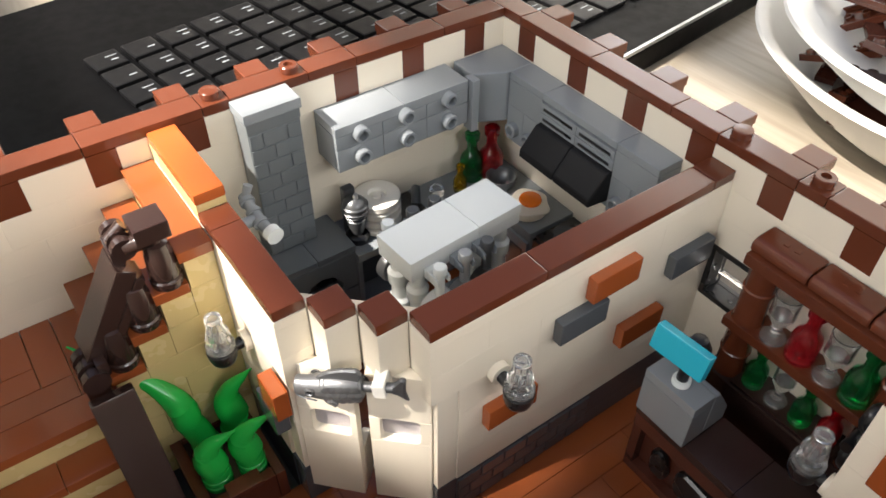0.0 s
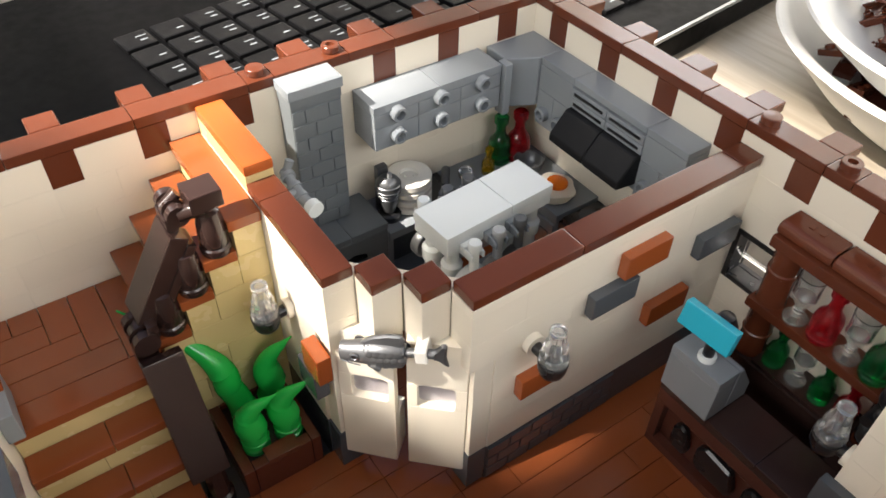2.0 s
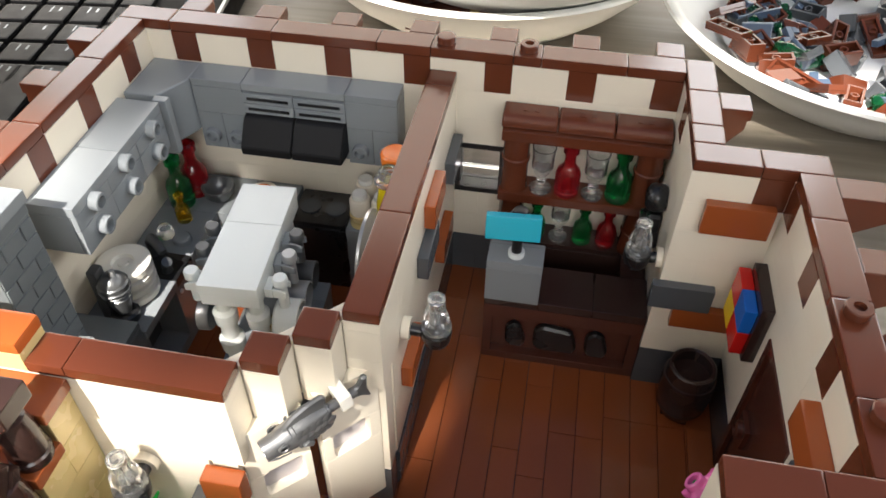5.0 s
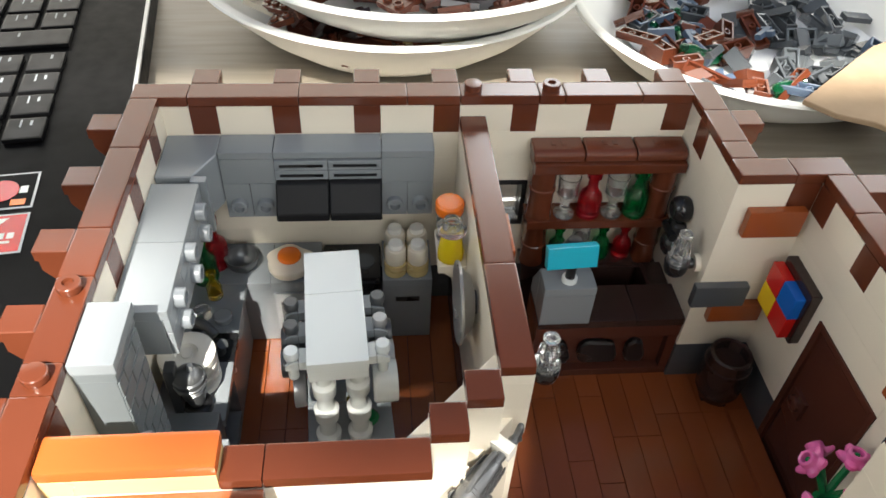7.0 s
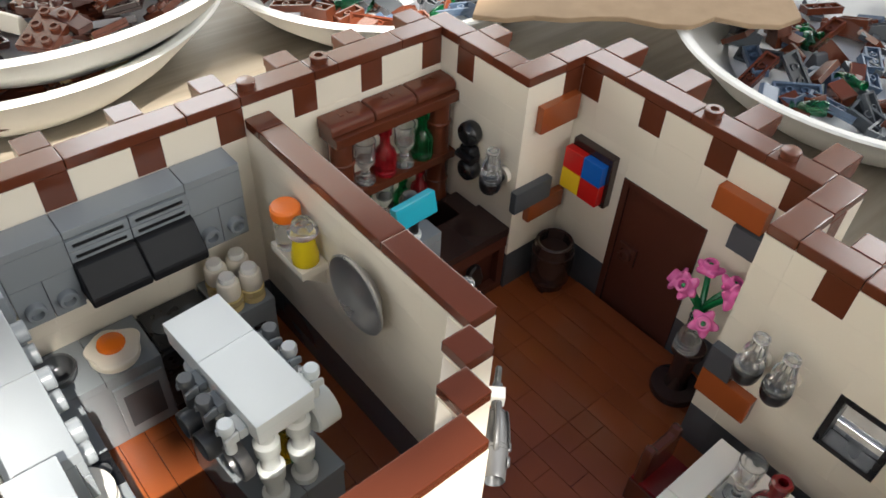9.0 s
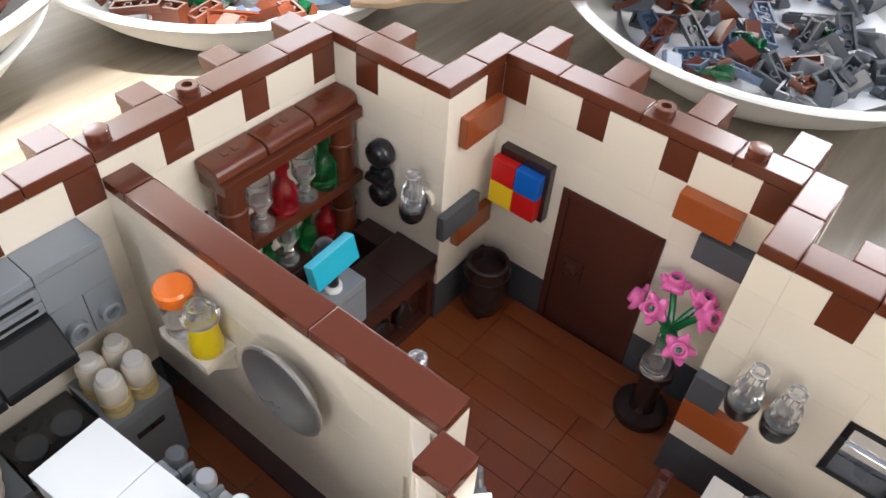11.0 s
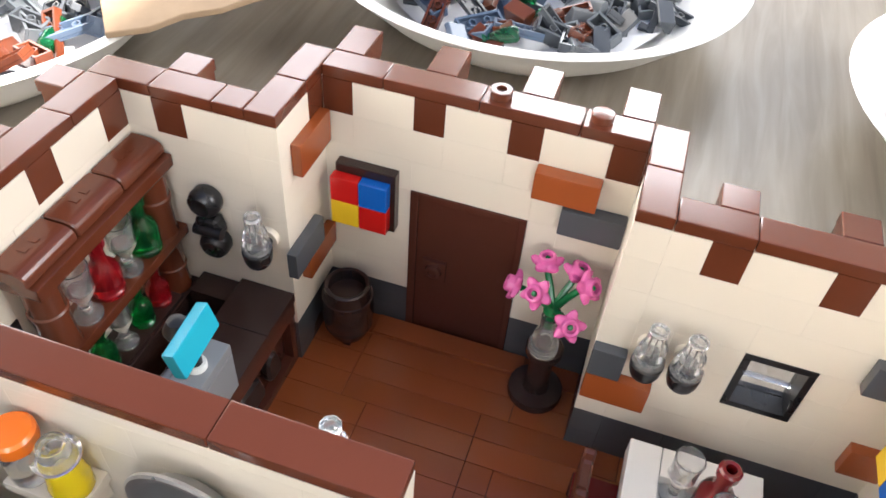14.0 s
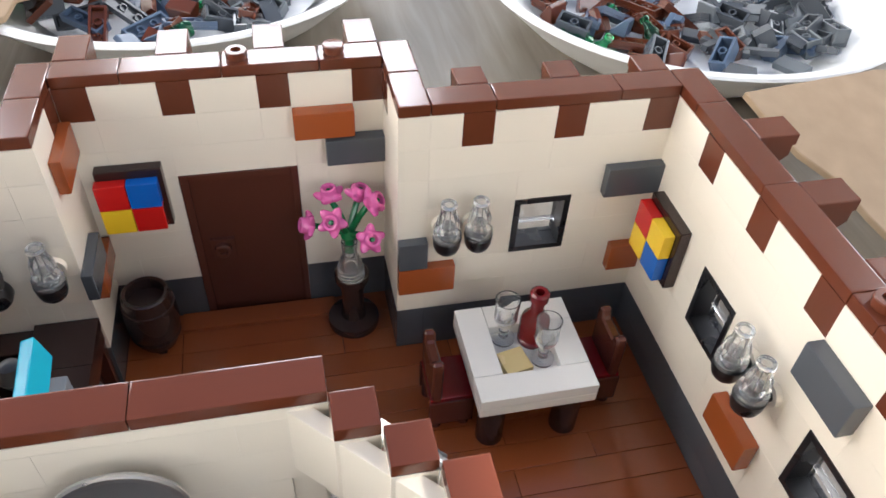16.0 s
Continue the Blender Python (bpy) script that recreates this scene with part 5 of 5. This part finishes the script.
for s, x in ((1, 7.1), (-1, 5.22)):
    for k, y in enumerate((-8.9, -7.8, -6.8)):
        mat = (PALE, SILVER, GUNMETAL)[k] if s > 0 else (PALE, GUNMETAL, GUNMETAL)[k]
        pan = thing("hanging_pan", (x + s * 0.5, y, 5.4), "small grey pan hanging by its handle from the rack", "pan", "pans on the rack")
        PANS.append(pan)
        part("clip", box(min(x + s * 0.02, x + s * 0.28), max(x + s * 0.02, x + s * 0.28), y - 0.3, y + 0.3, 6.62, 7.0, 0.03), PALE if k == 0 else GREY, pan)
        for e in (-1, 1):
            part("clip_jaw", prism([(x + s * 0.29, 6.62), (x + s * 0.29, 7.0), (x + s * 0.5, 6.98), (x + s * 0.72, 6.86), (x + s * 0.72, 6.62)], y + min(e * 0.2, e * 0.3), y + max(e * 0.2, e * 0.3), bevel=0.02), PALE if k == 0 else GREY, pan)
        part("handle", lathe([(0, 6.0), (0.18, 6.0), (0.18, 6.95), (0.25, 7.0), (0.25, 7.25), (0.21, 7.3), (0, 7.3)], x + s * 0.5, y, 0, 14), mat, pan)
        r = (0.72, 0.52, 0.5)[k] if s > 0 else (0.62, 0.48, 0.46)[k]
        deep = 0.38 if k == 0 and s < 0 else 0.8
        part("pan_bowl", lathe([(0, 0), (r * 0.9, 0), (r, 0.08), (r, deep), (r * 0.9, deep + 0.02), (r * 0.85, 0.2), (0, 0.15)], x + s * 0.15, y, 5.3, 24, m=Matrix.Rotation(radians(90 * s), 4, "Y")), PALE if k == 0 and s > 0 else PEWTER if k == 0 else mat, pan)
# the island stands a little askew
askew = Matrix.Translation(Vector((6.16, -4.8, 0)) * STUD) @ Matrix.Rotation(radians(4), 4, "Z") @ Matrix.Translation(Vector((-6.16, 4.8, 0)) * STUD)
for ob in [isl] + PANS:
    ob.matrix_basis = askew @ ob.matrix_basis
bottle(6.9, -8.2, 2.81, CLEARYELLOW, "clear yellow", 0.7)
solo("lettuce", lathe([(0, 0), (0.3, 0), (0.42, 0.15), (0.3, 0.3), (0, 0.34)], 7.3, -8.6, 2.81, 12), DKGREEN, "small round green vegetable on the island", "vegetable")

# things on the partition, kitchen side
dish = thing("wall_pan", (10.6, -7.45, 7.6), "large silver dish-shaped pan hung on the wall", "pan")
west = Matrix.Rotation(radians(-90), 4, "Y")
part("dish", lathe([(0, 0.0), (0.55, 0.0), (0.9, 0.1), (1.22, 0.4), (1.4, 0.44), (1.42, 0.52), (1.36, 0.56), (1.16, 0.52), (0.85, 0.22), (0.5, 0.14), (0, 0.14)], 10.9, -7.45, 7.6, 40, m=west), DISHSILVER, dish)
part("peg", tube([(10.8, -7.45, 7.6), (10.99, -7.45, 7.6)], [0.4, 0.4], 16), DKGREY, dish)
sh = thing("jar_shelf", (10.4, -3.9, 6.4), "small cream bracket shelf on the kitchen wall", "shelf")
part("board", box(9.95, 10.99, -4.95, -2.9, 6.45, 6.8, 0.05), CREAM, sh)
part("bracket", prism([(10.0, 6.44), (10.99, 6.44), (10.99, 5.6)], -4.8, -3.9, bevel=0.03), CREAM, sh)
j = thing("lidded_jar", (10.42, -3.4, 6.8), "clear jar with an orange lid", "jar")
part("glass", lathe([(0, 6.81), (0.42, 6.81), (0.46, 6.9), (0.46, 7.9), (0.36, 8.1), (0, 8.1)], 10.42, -3.4, 0, 20), CLEAR, j)
part("lid", lathe([(0, 8.11), (0.5, 8.11), (0.53, 8.2), (0.53, 8.5), (0.46, 8.58), (0, 8.6)], 10.42, -3.4, 0, 20), BRIGHTORANGE, j, "bright orange lid")
j = thing("oil_jar", (10.42, -4.45, 6.8), "clear jar half full of yellow oil", "jar")
part("oil", lathe([(0, 6.81), (0.44, 6.81), (0.49, 6.88), (0.48, 7.2), (0.38, 7.75), (0.34, 7.95), (0, 7.95)], 10.42, -4.45, 0, 24), OIL, j, "clear yellow oil")
part("glass", lathe([(0.24, 7.96), (0.36, 7.96), (0.4, 8.05), (0.52, 8.1), (0.53, 8.2), (0.46, 8.26), (0.36, 8.3), (0.35, 8.55), (0.31, 8.6), (0.24, 8.58), (0.22, 8.1)], 10.42, -4.45, 0, 24), CLEAR, j, "clear flanged neck")

# ---- round the model: bowls of loose pieces, a laptop, cardboard ----
def studded(nx, ny):
    p = box(-nx / 2, nx / 2, -ny / 2, ny / 2, -0.2, 0.2, 0.03)
    for i in range(nx):
        for k in range(ny):
            lathe(STUDPROFILE, i - nx / 2 + 0.5, k - ny / 2 + 0.5, 0.2, 10, p)
    return p


def tray(nx, ny, tall):
    """A hollow piece with its open side up."""
    x, y, h = nx / 2, ny / 2, tall / 2
    t = box(-x, x, -y, y, -h, -h + 0.18, 0.03)
    box(-x, x, -y, -y + 0.16, -h + 0.19, h, 0.02, t)
    box(-x, x, y - 0.16, y, -h + 0.19, h, 0.02, t)
    box(-x, -x + 0.16, -y + 0.17, y - 0.17, -h + 0.19, h, 0.02, t)
    box(x - 0.16, x, -y + 0.17, y - 0.17, -h + 0.19, h, 0.02, t)
    for i in range(1, nx):
        lathe([(0, -h + 0.19), (0.26, -h + 0.19), (0.26, h - 0.05), (0.18, h - 0.05), (0.18, 0), (0, 0)], i - x, 0, 0, 10, t)
    return t


def loose_shapes():
    """A few moulded pieces as meshes to strew in the bowls."""
    bar = box(-1.0, 1.0, -0.22, 0.22, -0.2, 0.2, 0.05)
    box(-0.25, 0.25, 0.23, 0.75, -0.2, 0.2, 0.05, bar)
    box(0.55, 0.95, -0.75, -0.23, -0.2, 0.2, 0.05, bar)
    cone = lathe([(0, -0.9), (0.4, -0.9), (0.5, -0.75), (0.48, 0.15), (0.3, 0.45), (0.2, 0.9), (0.3, 0.95), (0.3, 1.2), (0, 1.2)], seg=14)
    cone.transform(Matrix.Rotation(radians(80), 4, "X"))
    return [
        ("tile", box(-1, 1, -0.5, 0.5, -0.2, 0.2, 0.05)),
        ("brick", tray(2, 1, 1.1)),
        ("brick", tray(3, 1, 0.5)),
        ("slope", prism([(-0.5, -0.5), (0.5, -0.5), (0.5, -0.25), (-0.2, 0.5), (-0.5, 0.5)], -0.9, 0.9, bevel=0.05)),
        ("clip", bar),
        ("bottle", cone),
        ("plate", studded(2, 2)),
        ("plate", studded(3, 2)),
        ("plate", studded(4, 3)),
        ("plate", tray(4, 2, 0.45)),
    ]


SHAPES = [(n, mesh_of(n, b, BROWN)) for n, b in loose_shapes()]
TINTED = {}


def tinted(i, mat):
    if (i, mat.name) not in TINTED:
        me = SHAPES[i][1].copy()
        me.materials.clear()
        me.materials.append(mat)
        TINTED[(i, mat.name)] = me
    return TINTED[(i, mat.name)]


def bowl(x, y, z, r, tall, seed, count, mats=None, side=0, tilt=0.0, toward=0.0):
    """A bowl of loose pieces on crumpled white paper. mats: one mix for the whole bowl; else the greys lie on one side, the rest on the other."""
    b = thing("plastic_bowl", (0, 0, 0), "wide white plastic bowl holding loose building pieces", "bowl", "bowls of loose pieces")
    part("shell", lathe([(0, 0), (r * 0.55, 0), (r * 0.66, 0.35), (r * 0.82, tall * 0.4), (r * 0.95, tall * 0.75), (r + 0.05, tall - 0.25), (r + 0.45, tall - 0.12), (r + 0.55, tall), (r + 0.42, tall + 0.12), (r + 0.05, tall + 0.15), (r - 0.3, tall - 0.02), (r * 0.9, tall * 0.7), (r * 0.78, tall * 0.42), (r * 0.6, 0.6), (0, 0.5)], seg=72), BOWLWHITE, b)
    rnd = random.Random(seed)
    if mats is None:
        pad = bmesh.new()
        ring = [[pad.verts.new((q * math.cos(a), q * math.sin(a), 1.05 + 0.3 * tall * (q / r) ** 2 + 0.3 * noise.noise(Vector((q * math.cos(a) * 0.4, q * math.sin(a) * 0.4, seed))))) for a in (2 * math.pi * k / 48 for k in range(48))] for q in (0.02 * r, 0.2 * r, 0.4 * r, 0.56 * r, 0.7 * r)]
        for p, q in zip(ring, ring[1:]):
            for k in range(48):
                pad.faces.new((p[k], p[(k + 1) % 48], q[(k + 1) % 48], q[k])).smooth = True
        part("paper", pad, PAPER, b, "crumpled white paper lining")
    m = Matrix.Translation(Vector((x, y, z)) * STUD) @ Matrix.Rotation(radians(toward), 4, "Z") @ Matrix.Rotation(radians(tilt), 4, "Y")
    b.matrix_basis = m
    for k in range(count):
        a, d = rnd.uniform(0, 2 * math.pi), (r * 0.8 - 1) * math.sqrt(rnd.random())
        if mats:
            i = rnd.choices(range(10), (3, 1, 2, 2, 0, 0, 3, 4, 5, 4))[0]
            mat = rnd.choices([q for q, _ in mats], [q for _, q in mats])[0]
        elif math.cos(a - radians(side)) * d / r + rnd.gauss(0, 0.12) > 0.08:
            i = rnd.choices(range(5), (5, 4, 2, 2, 2))[0]
            mat = rnd.choices((DKGREY, OVENGREY, SANDBLUE), (9, 4, 0.6))[0]
        else:
            mat = rnd.choices((BROWN, SANDBLUE, CLEARGREEN, DKGREY), (7, 4, 1.5, 2.5))[0]
            i = 5 if mat is CLEARGREEN else rnd.choice((4, 4, 2, 3)) if mat is SANDBLUE else rnd.choice((1, 1, 2, 3, 0))
        o = new("loose_" + SHAPES[i][0], tinted(i, mat))
        zz = 1.5 + (0.45 if mats else 0.3) * tall * (d / r) ** 2 + rnd.uniform(-0.1, 0.7 if not mats else 1.3)
        tip = 0.22 if i in (6, 7, 8, 9) else 0.35
        o.matrix_basis = m @ Matrix.Translation(Vector((d * math.cos(a), d * math.sin(a), zz)) * STUD) @ Euler((rnd.gauss(0, tip), rnd.gauss(0, tip), rnd.uniform(0, 6.28))).to_matrix().to_4x4()
        if rnd.random() < 0.25 and i in (0, 3, 4, 6, 7, 8):
            o.matrix_basis = o.matrix_basis @ Matrix.Rotation(math.pi, 4, "X")
        tagged(o, f"loose {mat.name.replace('_', ' ').replace(' plastic', '')} plastic building piece lying in a bowl", "toy piece", "loose pieces")
    return b


BROWNS = [(BROWN, 8), (DOORBROWN, 4), (TAN, 0.5), (CREAM, 1.0), (DKBROWN, 1.5)]
bowl(9.3, 29.8, DESK_Z + 0.02, 13.5, 5.0, 21, 95, BROWNS)
bowl(12, 28.2, DESK_Z + 3.5, 13.6, 4.4, 31, 95, BROWNS, tilt=-3)
bowl(34.5, 23.5, DESK_Z + 0.02, 12.8, 4.4, 22, 130)
bowl(52, -6, DESK_Z + 0.02, 13.0, 4.4, 23, 130, side=-75)
bowl(44.5, -38, DESK_Z + 0.02, 13.0, 4.4, 24, 130, side=-110)

lap = thing("laptop", (-23, -6, DESK_Z), "black laptop with a silver edge beside the model", "laptop")
LX0, LX1, LY0, LY1 = -39.0, -6.6, -19.5, 34.0
part("case", box(LX0, LX1, LY0, LY1, DESK_Z + 0.02, DESK_Z + 1.7, 0.25), LAPBLACK, lap)
part("edge_trim", box(LX1 - 0.28, LX1 - 0.02, LY0 + 0.3, LY1 - 0.3, DESK_Z + 1.71, DESK_Z + 1.97, 0.08), SILVER, lap, "thin silver edge strip")
part("deck", box(LX0 + 0.1, LX1 - 0.29, LY0 + 0.1, LY1 - 0.1, DESK_Z + 1.71, DESK_Z + 1.95, 0.1), LAPBLACK, lap, "matt black keyboard deck")
# keys: rows run along y, the space bar nearest the palm rest
for r in range(6):
    for c in range(17):
        w, kx, ky = 2.1, LX1 - (5.6 if c < 9 else 9.0) - r * 2.45, LY1 - 3.0 - c * 2.45 - (0.7 if c > 3 else 0)
        if r == 0 and 7 < c < 13:
            if c != 10:
                continue
            w = 11.8
        if c == 3 and r in (0, 2):
            continue
        tall = 4.55 if c == 3 and r in (1, 3) else 2.1
        key = piece("key", (tall, w, 0.32), KEYBLACK, lap, (kx + (1.22 if tall > 3 else 0), ky, DESK_Z + 2.12), bevel=0.14)
        for u, v, du, dv in ((0.3, 0.45, 0.16, 0.5), (-0.25, 0.45, 0.12, 0.75)):
            if w < 3 and (r + c) % 4 or u > 0:
                piece("key_mark", (du, dv, 0.02), GREY, lap, (kx + u, ky + v, DESK_Z + 2.285), bevel=0.0)
for y, m in ((7.9, LAPBLACK), (4.6, RED)):
    zs = DESK_Z + 1.99
    st = part("sticker", box(LX1 - 7.6, LX1 - 4.2, y - 1.45, y + 1.45, DESK_Z + 1.96, zs, 0), SILVER, lap, "small square sticker with a pale border")
    part("sticker_face", box(LX1 - 7.48, LX1 - 4.32, y - 1.33, y + 1.33, zs + 0.005, zs + 0.015, 0), m, st)

    def bar(name, x0, x1, y0, y1, mat):
        part(name, box(LX1 + x0, LX1 + x1, y + y0, y + y1, zs + 0.02, zs + 0.03, 0), mat, st)
    if m is LAPBLACK:
        bar("sticker_bar", -7.2, -6.3, 0.8, 1.05, WHITE)
        for k in range(5):
            bar("sticker_bar", -7.0 + 0.5 * k, -6.62 + 0.5 * k, -0.25, 0.3, WHITE)
        part("sticker_ring", lathe([(0.75, 0), (0.87, 0), (0.87, 0.008), (0.75, 0.008)], LX1 - 5.9, y, zs + 0.035, 28), RED, st, "red ring on the sticker")
        bar("sticker_block", -5.3, -4.6, -1.2, -0.75, BRIGHTORANGE)
    else:
        part("sticker_sign", prism([(LX1 - 6.7, y + 1.1), (LX1 - 5.9, y + 0.15), (LX1 - 5.1, y + 1.1), (LX1 - 5.55, y + 1.1), (LX1 - 5.9, y + 0.7), (LX1 - 6.25, y + 1.1)], zs + 0.02, zs + 0.03, "z", 0), WHITE, st)
        for k in range(6):
            bar("sticker_bar", -7.2 + 0.44 * k, -6.88 + 0.44 * k, -0.42, 0.0, WHITE)
        bar("sticker_bar", -7.1, -4.8, -0.75, -0.58, WHITE)
        bar("sticker_bar", -6.5, -5.3, -1.15, -0.95, WHITE)
# it stands a little askew to the model
lap.matrix_basis = Matrix.Translation(Vector((-6.6, 17.9, 0)) * STUD) @ Matrix.Rotation(radians(7.5), 4, "Z") @ Matrix.Translation(Vector((6.6, -17.9, 0)) * STUD) @ lap.matrix_basis


def torn_card(at, turn, tilt, seed, pitch=0.0):
    rnd = random.Random(seed)
    edge = [(0, 0)]
    for i in range(1, 12):
        edge.append((i * 1.9, rnd.uniform(-0.7, 0.7) - 0.25 * i))
    edge += [(23, 6), (23, 19), (9, 17), (3, 8)]
    one = prism(edge, 0, 0.35, "z", 0.05)
    one.transform(Matrix.Translation(at) @ Matrix.Rotation(radians(turn), 4, "Z") @ Matrix.Rotation(radians(pitch), 4, "Y") @ Matrix.Rotation(radians(tilt), 4, "X"))
    solo("cardboard_sheet", one, CARD, "torn brown cardboard sheet leaning beside the bowls", "cardboard")


torn_card((31.5, 10.5, DESK_Z + 4.75), -30, 2, 3)
torn_card((28.2, -32.5, DESK_Z + 5.7), 212, 2, 4, 14)
